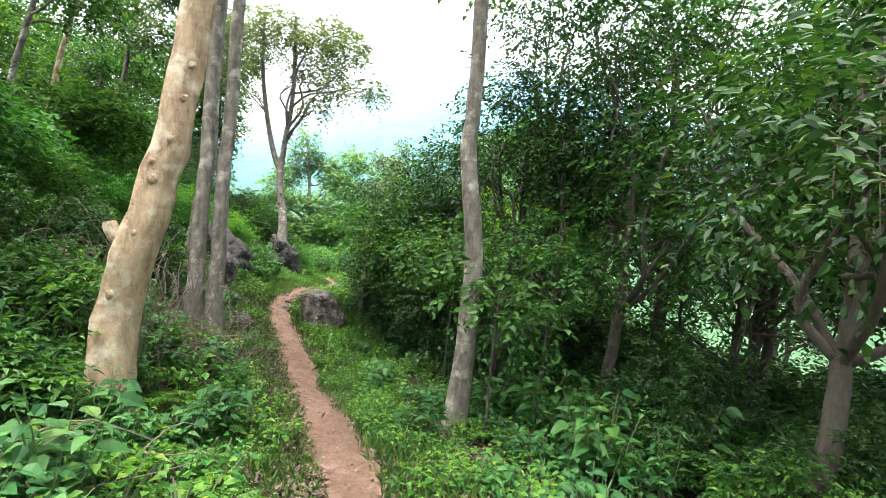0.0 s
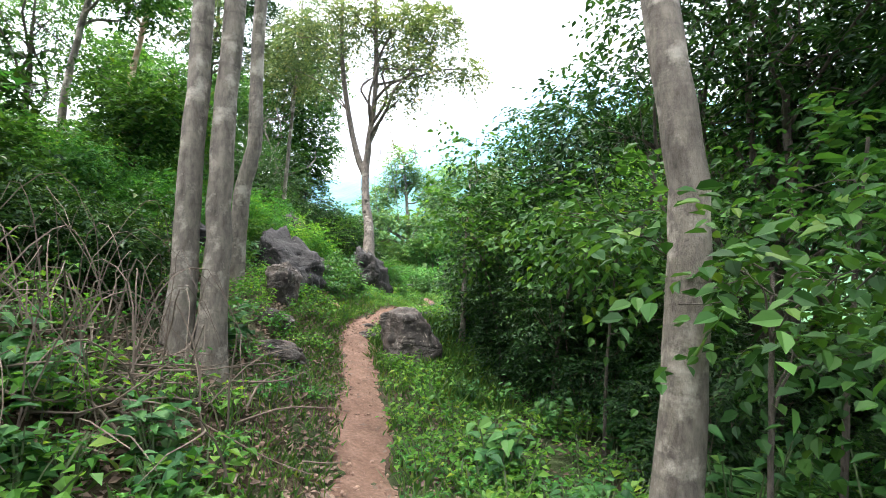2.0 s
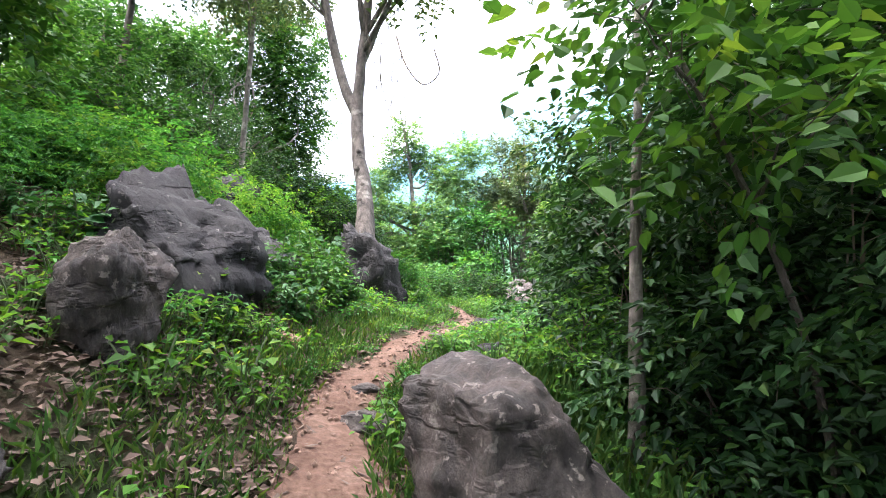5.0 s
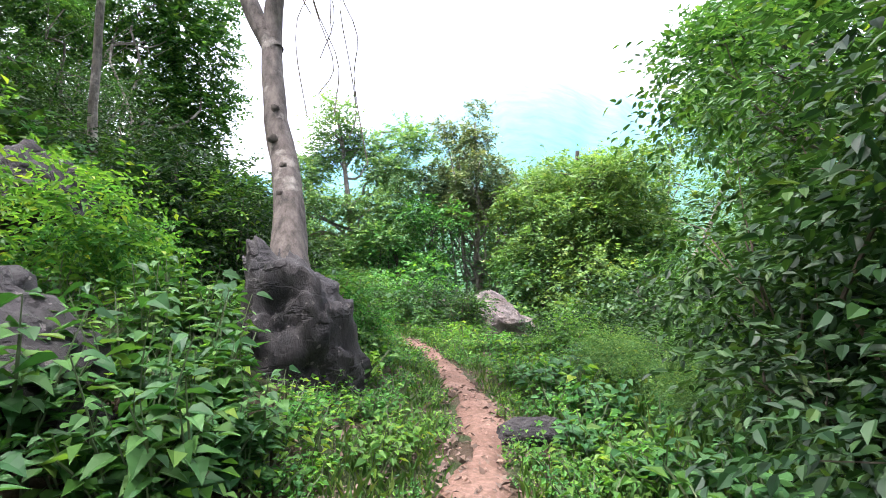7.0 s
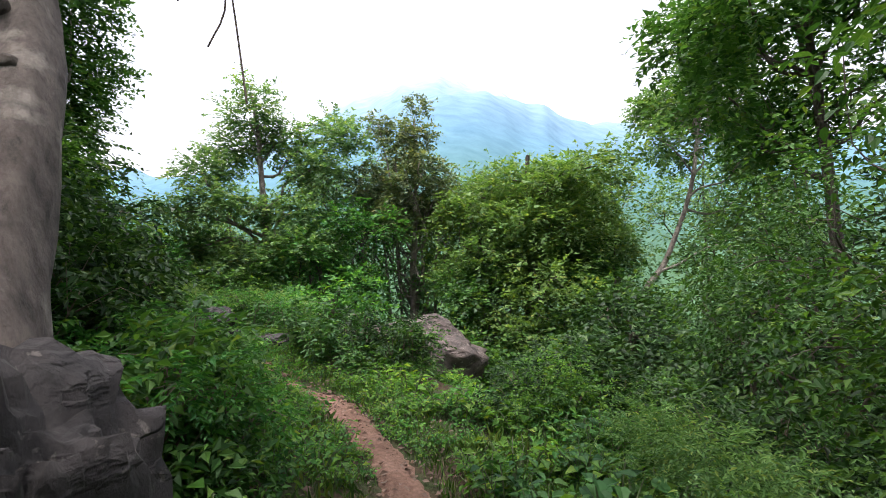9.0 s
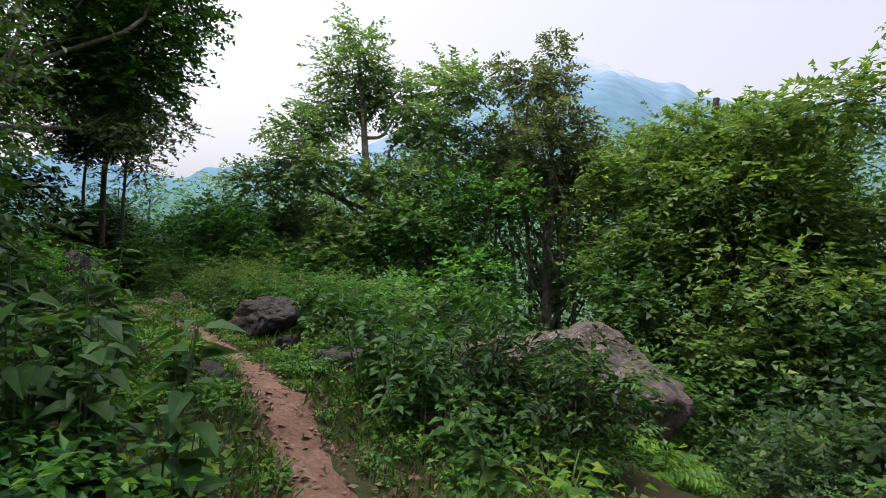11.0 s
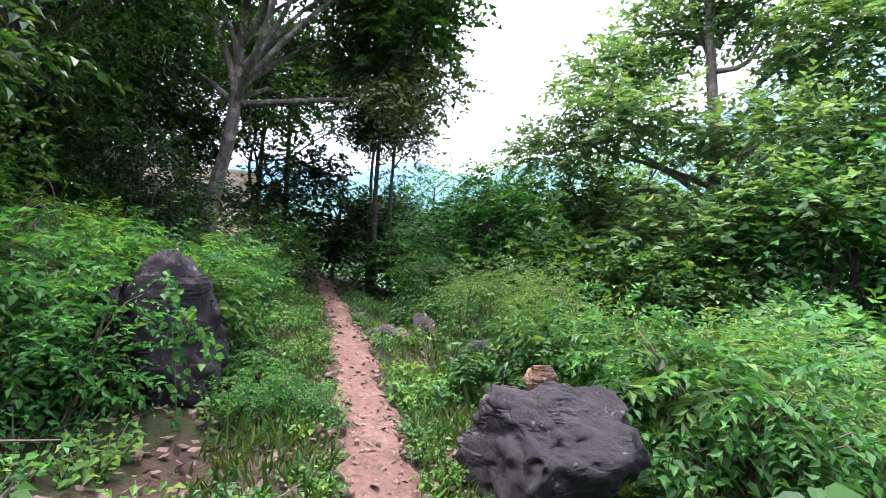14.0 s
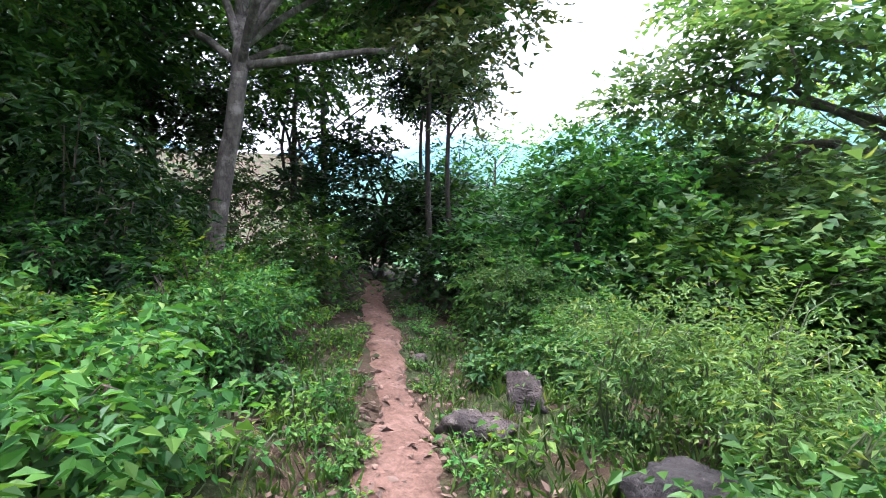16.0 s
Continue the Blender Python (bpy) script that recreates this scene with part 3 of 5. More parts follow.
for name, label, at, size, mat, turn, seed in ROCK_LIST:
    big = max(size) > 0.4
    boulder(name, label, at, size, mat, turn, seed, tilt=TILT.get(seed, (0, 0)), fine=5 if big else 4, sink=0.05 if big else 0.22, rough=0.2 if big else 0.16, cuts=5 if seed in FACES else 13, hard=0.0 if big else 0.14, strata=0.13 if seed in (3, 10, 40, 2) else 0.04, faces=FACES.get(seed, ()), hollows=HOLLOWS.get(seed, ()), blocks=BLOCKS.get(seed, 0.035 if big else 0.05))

# ---------------------------------------------------------------- trees
def tree(name, label, base, line, radius, blobs, leaf_mat, bark, count, leaf, k=9, spray=0.5, seed=0, limbs=None, slim=0.45, sides=12, category="tree", flat=0.6, rough=0.05, group="", twigs=40, droop=0.35, far=True):
    """A tree. line: the trunk's points; blobs: clumps of the crown, each carried by a limb; all in world metres."""
    r = np.random.default_rng(500 + seed)
    t = thing(name, label, category, group, base)
    o = np.array(base, float)
    pts = curve(np.array(line, float), 26) - o
    n = len(pts)
    rad = radius[0] + (radius[1] - radius[0]) * np.linspace(0, 1, n) ** 0.8
    rad[:4] *= np.array([1.45, 1.25, 1.12, 1.04])
    wob = np.cumsum(r.normal(0, radius[0] * 0.10, (n, 3)), 0)
    wob[:, 2] = 0
    wob -= np.linspace(0, 1, n)[:, None] * wob[-1] * 0.7
    pts = pts + wob * np.minimum(1, np.linspace(0, 4, n))[:, None]
    part("trunk", tube(pts, rad, sides, rough, r), bark, t, smooth=True)
    tw = []
    for i, b in enumerate(blobs):
        c = np.array(b[:3]) - o
        if limbs is None:
            j = int(np.clip(np.argmin(np.linalg.norm(pts - c, axis=1) + 1.2 * np.maximum(0, pts[:, 2] - c[2] + 0.4 * b[3])) - 2, n // 3, n - 1))
        else:
            j = int(limbs[i % len(limbs)] * (n - 1))
        a = pts[j]
        mid = (a + c) / 2 + r.normal(0, 0.12, 3) * np.linalg.norm(c - a) + np.array([0, 0, 0.08 * np.linalg.norm(c - a)])
        bend = np.random.default_rng(900 + 31 * seed + i).normal(0, 0.055, (2, 3)) * np.linalg.norm(c - a)
        q = curve([a, (a + mid) / 2 + bend[0], mid, (mid + c) / 2 + bend[1], c], 12)
        r0 = min(rad[j] * 0.6, 0.035 + 0.035 * b[3])
        part("limb", tube(q, np.linspace(r0, r0 * 0.3, 12), 7, rough, r), bark, t, smooth=True)
        for _ in range(max(3, int(twigs / len(blobs)))):
            d = unit(r.normal(0, 1, 3)) * b[3] * r.uniform(0.6, 1.0)
            d[2] *= 0.75
            s = q[r.integers(5, 10)]
            m = s + d * 0.5 + r.normal(0, 0.1, 3) * b[3]
            tw.append(tube(curve([s, m, c + d], 5), np.linspace(r0 * 0.3, 0.004, 5), 4))
    if tw:
        part("branchwork", join(tw), bark, t)["kind"] = "stuff"
    loc = [(b[0] - o[0], b[1] - o[1], b[2] - o[2], *b[3:]) for b in blobs]
    if count:
        part("crown", blob_sprays(loc, int(count * 1.35), spray, k, leaf * (1.3 if far else 1.15), r, slim=slim + (0.15 if far else 0.05), flat=flat, droop=droop, far=far, oval=not far), leaf_mat, t)
    return t


def ring(cx, cy, cz, rx, rz, n, r0, seed, ry=None):
    """Uneven clumps scattered through an ellipsoid."""
    r = np.random.default_rng(900 + seed)
    d = unit(r.normal(0, 1, (n, 3))) * (r.uniform(0.2, 1, n) ** 0.5)[:, None]
    ry = ry or rx
    return [(cx + a[0] * rx, cy + a[1] * ry, cz + a[2] * rz, r0 * r.uniform(0.65, 1.3), r.uniform(0.5, 0.85)) for a in d]


G = lambda x, y: float(height(x, y))

# pale leaning trunk and the grey trunks on the bank
tree("tree", "leaning tree with pale peeling tan bark and knots", (-2.75, 4.05, G(-2.75, 4.05) - 0.15),
     [(-2.8, 4.05, 0.2), (-2.84, 4.1, 1.3), (-2.63, 4.2, 2.2), (-2.48, 4.3, 3.2), (-2.36, 4.4, 4.6), (-2.25, 4.5, 8)], (0.19, 0.11),
     ring(-1.9, 5.0, 9.0, 2.2, 1.2, 6, 0.9, 1), LEAF, BARK_PALE, 700, 0.09, seed=1, sides=20, rough=0.13, limbs=[0.95])
for k, (bx, by, lean, rr) in enumerate([(-3.72, 7.0, 0.0, 0.12), (-3.47, 7.1, 0.02, 0.12)]):
    tree("tree", "tall straight grey trunk of a twin tree on the bank", (bx, by, G(bx, by) - 0.15),
         [(bx, by, G(bx, by) - 0.2), (bx + 0.1 * lean, by + 0.1, 2.2), (bx + lean, by + 0.2, 4.0), (bx + 2 * lean, by + 0.4, 7.5), (bx + 2 * lean, by + 0.5, 10)], (rr, 0.07),
         ring(bx, by + 0.8, 10.5, 1.8, 1.2, 4, 0.8, 5 + k), LEAF, BARK, 420, 0.09, seed=3 + k, sides=16, limbs=[0.95], group="twin trees")
tree("tree", "slender grey trunk rooted among rocks on the bank", (-5.48, 10.1, G(-5.48, 10.1) - 0.2),
     [(-5.48, 10.1, G(-5.48, 10.1) - 0.2), (-5.3, 10.1, 2.8), (-5.16, 10.1, 3.75), (-5.2, 10.2, 5.8), (-5.1, 10.4, 9)], (0.14, 0.08),
     ring(-5.1, 11, 9.8, 2.0, 1.0, 6, 0.8, 8), LEAF_GREY, BARK, 500, 0.08, seed=6, sides=16, limbs=[0.95])
tree("tree", "straight grey-brown trunk beside the path with leafy crown", (0.1, 6.7, G(0.1, 6.7) - 0.2),
     [(0.02, 6.7, G(0.1, 6.7) - 0.2), (0.12, 6.7, 1.1), (0.15, 6.65, 2.1), (0.0, 6.7, 3.3), (0.05, 6.75, 4.4), (0.1, 6.8, 8)], (0.145, 0.09),
     ring(0.6, 7.6, 7.6, 2.4, 1.3, 8, 0.9, 10), LEAF, BARK, 900, 0.10, seed=7, sides=16, limbs=[0.9, 0.95])
def knots(owner, spots, mat):
    r = np.random.default_rng(77)
    for (x, y, z), s in spots:
        q = np.array([x, y, z]) - np.array(owner.location)
        d = np.array([r.normal(0, 0.3), -1, r.uniform(-0.1, 0.5)])
        a = unit(d)
        p = np.array([q - a * s * 0.6, q, q + a * s * 0.16, q + a * s * 0.08])
        part("knot", tube(p, [s * 1.3, s * 0.95, s * 0.7, s * 0.3], 9, 0.2, r), mat, owner, smooth=True)


pale = bpy.data.objects["tree"]
knots(pale, [((-2.86, 3.93, 1.0), 0.03), ((-2.78, 3.94, 1.55), 0.035), ((-2.66, 4.03, 2.05), 0.03), ((-2.56, 4.08, 2.5), 0.035), ((-2.46, 4.14, 2.85), 0.03), ((-2.4, 4.18, 3.2), 0.03), ((-2.36, 4.22, 3.5), 0.03), ((-2.68, 4.06, 2.3), 0.025), ((-2.6, 4.1, 2.65), 0.025)], BARK_PALE)
stub = np.array([(-2.7, 4.1, 1.95), (-2.8, 4.07, 2.0), (-2.85, 4.05, 2.06), (-2.87, 4.04, 2.13)]) - np.array(pale.location)
part("broken_limb", tube(curve(stub, 9), np.linspace(0.085, 0.05, 9), 10, 0.12, np.random.default_rng(5)), BARK_PALE, pale, "short broken limb stub", smooth=True)
# thin stems of the thicket
for k, (bx, by, dx, hh, rr) in enumerate([(-2.3, 11.9, 0.15, 3.4, 0.06), (-1.5, 11.2, -0.6, 2.6, 0.025), (0.4, 6.3, 0.1, 1.9, 0.02), (-0.8, 10.2, 0.7, 2.8, 0.025), (-1.4, 12.8, 0.4, 3.2, 0.03), (1.2, 7.4, 0.3, 3.0, 0.03), (0.7, 8.4, -0.5, 3.2, 0.025), (-0.2, 9.0, 0.2, 2.4, 0.02)]):
    z0 = G(bx, by)
    tree("sapling", "thin bare-stemmed sapling in the thicket", (bx, by, z0 - 0.1), [(bx, by, z0 - 0.15), (bx + 0.3 * dx, by, z0 + hh * 0.5), (bx + dx, by + 0.1, z0 + hh)], (rr, 0.012),
         ring(bx + dx, by, z0 + hh * 0.85, 0.7, 0.7, 4, 0.4, 300 + k), (LEAF_DEEP, LEAF)[k % 2], BARK_DARK if k else BARK, 90, 0.085, k=8, seed=300 + k, sides=8, category="sapling", group="saplings in the thicket", twigs=16, far=False, slim=0.6)
# tree on the black rock
ft = (-6.38, 17.4, 4.45)
tree("tree", "grey forked tree growing out of a black rock", (-5.85, 16.45, 1.9),
     [(-5.85, 16.4, 1.75), (-6.0, 16.75, 2.6), (-6.2, 17.1, 3.4), (-6.38, 17.5, 4.6), (-6.32, 17.6, 5.6), (-6.2, 17.65, 7.2), (-6.3, 17.8, 10.0)], (0.17, 0.06),
     [(-5.6, 17.8, 9.0, 0.75), (-4.9, 17.6, 8.0, 0.55), (-4.3, 17.8, 9.0, 0.7), (-5.3, 17.4, 6.8, 0.4), (-3.5, 17.9, 7.6, 0.5), (-6.8, 17.6, 9.6, 0.8), (-4.6, 17.2, 7.4, 0.45), (-6.1, 18.2, 8.2, 0.4), (-5.2, 18.4, 9.8, 0.7)],
     LEAF_GREY, BARK_SCARRED, 950, 0.095, k=8, seed=9, sides=18, limbs=[0.75, 0.7, 0.85, 0.65, 0.8, 0.95, 0.72, 0.75, 0.9], rough=0.08, droop=0.8, spray=0.4)
host = [o for o in bpy.data.objects if o.get("label", "").startswith("grey forked tree")][0]
knots(host, [((-5.94, 16.49, 2.3), 0.035), ((-6.05, 16.68, 2.75), 0.04), ((-6.06, 16.81, 3.05), 0.03), ((-6.2, 16.94, 3.35), 0.04), ((-6.22, 17.06, 3.7), 0.035), ((-5.96, 16.59, 2.55), 0.025)], BARK_DARK)
fork = np.array([(-6.38, 17.45, 4.45), (-6.75, 17.6, 5.2), (-7.15, 17.8, 6.6), (-7.45, 17.95, 8.4), (-7.5, 18.0, 10.3)]) - np.array(host.location)
fr = np.random.default_rng(62)
part("limb", tube(curve(fork, 22), np.linspace(0.11, 0.05, 22), 14, 0.08, fr), BARK_SCARRED, host, smooth=True)
clumps = [np.array(c) for c in ((-8.0, 17.8, 8.4, 0.5), (-7.9, 17.6, 7.2, 0.4), (-9.0, 17.9, 9.2, 0.7), (-8.3, 18.3, 10.0, 0.8), (-6.9, 17.5, 8.6, 0.4), (-9.3, 17.7, 8.2, 0.4))]
for c in clumps:
    e = c[:3] - np.array(host.location)
    a = fork[3] if c[2] > 8.3 else fork[2]
    part("limb", tube(curve([a, (a + e) / 2 + (0, 0, 0.25), e], 9), np.linspace(0.03, 0.008, 9), 6), BARK, host, smooth=True)
part("crown", blob_sprays([(*(c[:3] - np.array(host.location)), c[3], 0.9) for c in clumps], 650, 0.4, 8, 0.11, fr, slim=0.5, droop=0.8), LEAF_GREY, host)
rv = np.random.default_rng(61)
for k in range(9):
    a = np.array([-6.2 + rv.uniform(-0.1, 0.7), 17.5 + rv.uniform(-0.2, 0.3), rv.uniform(5.4, 7.4)]) - np.array(host.location)
    e = a + (rv.uniform(-0.15, 0.35), rv.uniform(-0.2, 0.2), -rv.uniform(1.2, 3.0))
    m = [a + (e - a) * u + rv.normal(0, 0.09, 3) for u in (0.2, 0.4, 0.6, 0.8)]
    part("vine", tube(curve([a, *m, e], 18), 0.006, 4), TWIG, host)
loop = np.array([(-5.4, 16.8, 5.6), (-5.2, 16.7, 5.0), (-4.9, 16.7, 4.62), (-4.62, 16.7, 4.8), (-4.7, 16.7, 5.2)]) - np.array(host.location)
part("vine", tube(curve(loop, 16), 0.012, 5), TWIG, host, "dry looping vine")
# trees of the upper slope
for k, (bx, by, hh, rr, dx) in enumerate([(-10.4, 19.6, 9.5, 0.09, 0.4), (-9.6, 9.0, 9, 0.17, 0.7), (-12.8, 15.0, 8, 0.12, 0.9), (-8.2, 6.5, 8, 0.22, -0.2), (-14.5, 11.0, 9, 0.14, -0.5), (-11.5, 12.2, 7, 0.10, 0.9), (-6.8, 2.5, 8, 0.14, -0.3), (-13.5, 19.0, 9, 0.13, 0.5)]):
    z0 = G(bx, by)
    tree("tree", "slim grey tree on the upper slope with open crown", (bx, by, z0 - 0.15),
         [(bx, by, z0 - 0.2), (bx + 0.2 * dx, by, z0 + 0.35 * hh), (bx + 0.7 * dx, by + 0.2, z0 + 0.7 * hh), (bx + dx, by + 0.3, z0 + hh)], (rr, rr * 0.4),
         ring(bx + dx, by + 0.5, z0 + hh * 0.85, 1.7 + 0.1 * k, 1.8, 7, 0.85, 20 + k), (LEAF_GREY, LEAF, LEAF_GREY, LEAF_DARK)[k % 4], (BARK, BARK, BARK_PALE, BARK_DARK)[k % 4], 600, 0.11, seed=20 + k, group="trees of the upper slope")
# large dark tree with forked limbs ahead
tree("tree", "large dark spreading tree with forked grey limbs", (-17.6, 27.2, G(-17.6, 27.2) - 0.2),
     [(-17.6, 27.2, G(-17.6, 27.2) - 0.3), (-17.5, 27.4, 3.2), (-17.35, 27.7, 5.2), (-18.2, 28.2, 7.0), (-18.6, 28.8, 10.5)], (0.17, 0.07),
     [(-15.6, 30.6, 7.0, 1.2), (-16.2, 29.5, 8.6, 1.5), (-15.4, 31.2, 9.2, 1.3), (-17.6, 30.5, 10.6, 1.7), (-19.0, 28.0, 11.5, 1.8), (-20.5, 28.2, 8.5, 1.6), (-18.0, 27.0, 8.4, 1.4),
      (-21.5, 27.0, 6.6, 1.3), (-16.4, 29.0, 12.4, 1.5), (-15.5, 30.0, 11.2, 1.3), (-19.8, 30.5, 12.2, 1.7), (-17.4, 31.4, 7.6, 1.3), (-20.0, 30.0, 6.2, 1.2), (-18.5, 32.0, 9.5, 1.4), (-15.0, 30.6, 12.6, 1.5), (-14.9, 30.2, 10.4, 1.3), (-15.1, 30.4, 8.2, 1.1), (-16.6, 30.0, 14.2, 1.5)],
     LEAF, BARK, 3500, 0.15, k=10, spray=0.7, seed=40, sides=14, limbs=[0.5, 0.55, 0.6, 0.7, 0.8, 0.55, 0.6, 0.5, 0.9, 0.8, 0.9, 0.52, 0.5, 0.7])
for k, (bx, by, hh, rr) in enumerate([(-16.9, 31.0, 7.5, 0.07), (-17.4, 31.4, 7.0, 0.06), (-15.9, 30.6, 6.0, 0.05), (-22.0, 31.5, 8, 0.12), (-24.0, 27.0, 9, 0.16), (-20.2, 33.5, 7, 0.08)]):
    z0 = G(bx, by)
    tree("tree", "slim dark-stemmed tree with thin upright branches", (bx, by, z0 - 0.1),
         [(bx, by, z0 - 0.2), (bx - 0.1, by + 0.1, z0 + hh * 0.5), (bx + 0.3, by + 0.2, z0 + hh)], (rr, 0.025),
         ring(bx + 0.2, by + 0.2, z0 + hh * 0.82, 1.2, 1.4, 6, 0.6, 50 + k), LEAF_GREY if k < 3 else LEAF_DARK, BARK_DARK, 260 if k < 3 else 700, 0.11, seed=50 + k, group="slim trees")
# valley-side trees
zb = G(-10.3, 34.2)
tree("tree", "green tree with flat layered sprays of leaves", (-10.3, 34.2, zb - 0.2),
     [(-10.3, 34.2, zb - 0.3), (-10.35, 34.2, 2.5), (-10.5, 34.3, 5.0), (-10.7, 34.4, 7.6), (-10.9, 34.5, 9.2)], (0.2, 0.05),
     [(-12.4, 33.6, 6.2, 0.9, 0.35), (-13.5, 33.2, 4.6, 0.8, 0.35), (-8.6, 34.6, 6.4, 1.0, 0.35), (-7.6, 35.0, 7.6, 0.8, 0.35), (-11.0, 34.4, 8.4, 0.9, 0.5), (-10.9, 34.5, 9.4, 0.5, 0.7),
      (-9.4, 34.0, 4.6, 1.1, 0.4), (-11.8, 34.6, 7.2, 0.9, 0.35), (-8.0, 35.6, 8.4, 0.6, 0.4), (-12.6, 34.4, 3.4, 1.0, 0.4), (-9.0, 33.2, 3.2, 1.1, 0.5), (-10.6, 32.8, 2.6, 1.2, 0.6), (-9.8, 35.0, 7.6, 0.9, 0.4), (-14.0, 34.0, 3.2, 0.8, 0.4), (-11.6, 32.8, 5.0, 1.0, 0.35)],
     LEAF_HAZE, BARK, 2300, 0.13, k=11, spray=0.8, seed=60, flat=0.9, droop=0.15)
zb = G(-4.9, 35.0)
tree("tree", "tall grey-leaved tree with several slender trunks", (-4.9, 35.0, zb - 0.2),
     [(-4.9, 35.0, zb - 0.3), (-4.9, 35.0, 1.5), (-4.8, 35.1, 4.5), (-4.7, 35.6, 8.6)], (0.2, 0.05),
     ring(-4.8, 35.6, 6.2, 2.0, 2.6, 15, 0.75, 61) + [(-4.6, 35.9, 9.2, 0.45), (-6.2, 35.5, 8.4, 0.5)], LEAF_GREY, BARK, 1900, 0.12, k=8, seed=61, limbs=[0.25, 0.35, 0.3, 0.5, 0.7])
for k, (dx, dy) in enumerate([(-0.9, 0.2), (0.8, 0.4), (1.9, 0.8), (-0.5, 0.6), (2.2, 0.6)]):
    x, y = -4.9 + dx, 35 + dy
    tree("tree", "slender leaning grey trunk in a clump of trunks", (x, y, G(x, y) - 0.2),
         [(x, y, G(x, y) - 0.3), (x + 0.1 * dx, y, 1.8), (x + 0.45 * dx, y + 0.2, 4.6)], (0.085, 0.04), ring(x + 0.4 * dx, y + 0.2, 4.9, 0.8, 0.8, 3, 0.6, 70 + k), LEAF_GREY, BARK, 160, 0.12, seed=70 + k, group="clump of trunks")
zb = G(-0.6, 33.4)
tree("tree", "dense yellow-green tree hung with creepers", (-0.6, 33.4, zb - 0.2),
     [(-0.6, 33.4, zb - 0.3), (-0.6, 33.4, 1.5), (-0.5, 33.5, 4.0), (-0.5, 33.5, 6.5)], (0.22, 0.08),
     ring(0.3, 33.2, 4.1, 3.5, 2.3, 26, 1.0, 80) + [(-1.8, 32.6, 2.6, 0.9), (0.6, 32.4, 2.2, 1.0), (-2.9, 33.0, 4.6, 0.9)], LEAF_YELLOW, BARK_DARK, 3600, 0.13, k=10, spray=0.6, seed=80, droop=0.5)
zb = G(2.6, 30.0)
tree("tree", "leaning brown trunk with dark limbs and sparse leaves", (2.6, 30.0, zb - 0.2),
     [(1.7, 30.0, zb - 0.3), (2.0, 30.0, 0.8), (2.9, 30.1, 2.4), (3.9, 30.3, 4.6), (4.5, 30.6, 7)], (0.12, 0.05),
     ring(5.0, 30.4, 7.4, 2.6, 2.2, 16, 0.85, 90) + [(2.9, 30.2, 6.2, 0.7), (6.2, 29.5, 5.0, 0.9), (5.6, 29.4, 3.0, 0.8)], LEAF_YELLOW, BARK, 2200, 0.12, k=8, seed=90)
tree("tree", "tall thin-leaved tree above the thicket", (3.2, 24.0, G(3.2, 24) - 0.2),
     [(3.2, 24.0, G(3.2, 24) - 0.3), (3.1, 24, 3.5), (2.9, 24.1, 7.5)], (0.16, 0.06), ring(2.6, 24.0, 6.4, 2.2, 2.4, 14, 0.8, 95), LEAF, BARK_DARK, 1700, 0.12, k=8, seed=95)
# dark many-stemmed trees of the right-hand wood; leaf colour carries part of its shade
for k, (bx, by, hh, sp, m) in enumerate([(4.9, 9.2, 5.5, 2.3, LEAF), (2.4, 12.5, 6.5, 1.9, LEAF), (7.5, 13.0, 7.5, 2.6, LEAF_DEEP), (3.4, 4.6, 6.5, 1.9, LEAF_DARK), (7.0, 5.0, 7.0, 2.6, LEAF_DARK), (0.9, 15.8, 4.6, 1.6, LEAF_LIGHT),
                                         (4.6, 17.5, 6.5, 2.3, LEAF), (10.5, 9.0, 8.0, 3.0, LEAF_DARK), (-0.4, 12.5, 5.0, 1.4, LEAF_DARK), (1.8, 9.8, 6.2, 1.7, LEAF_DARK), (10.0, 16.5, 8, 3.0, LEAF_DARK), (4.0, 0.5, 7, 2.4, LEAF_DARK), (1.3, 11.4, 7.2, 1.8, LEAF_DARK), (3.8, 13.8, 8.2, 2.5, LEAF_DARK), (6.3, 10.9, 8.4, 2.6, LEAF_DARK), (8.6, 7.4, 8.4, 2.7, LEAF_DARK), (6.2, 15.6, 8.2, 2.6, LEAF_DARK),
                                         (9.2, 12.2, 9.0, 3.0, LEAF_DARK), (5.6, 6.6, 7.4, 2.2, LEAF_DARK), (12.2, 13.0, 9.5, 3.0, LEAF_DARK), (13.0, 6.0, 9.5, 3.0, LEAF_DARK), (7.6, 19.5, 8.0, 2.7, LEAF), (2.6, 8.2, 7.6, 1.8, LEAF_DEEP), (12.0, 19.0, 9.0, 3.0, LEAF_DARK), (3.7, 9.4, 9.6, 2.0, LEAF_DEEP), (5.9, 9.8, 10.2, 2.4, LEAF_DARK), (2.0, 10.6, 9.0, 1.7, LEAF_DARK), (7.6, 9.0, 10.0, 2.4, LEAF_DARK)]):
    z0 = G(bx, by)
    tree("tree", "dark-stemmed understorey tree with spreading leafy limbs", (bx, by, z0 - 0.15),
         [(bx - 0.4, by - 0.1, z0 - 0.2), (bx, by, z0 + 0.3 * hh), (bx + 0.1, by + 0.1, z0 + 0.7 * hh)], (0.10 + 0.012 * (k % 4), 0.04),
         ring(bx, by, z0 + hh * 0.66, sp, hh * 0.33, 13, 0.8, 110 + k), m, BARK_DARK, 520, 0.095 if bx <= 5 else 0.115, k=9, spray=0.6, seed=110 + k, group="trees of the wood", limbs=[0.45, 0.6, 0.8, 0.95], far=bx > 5)

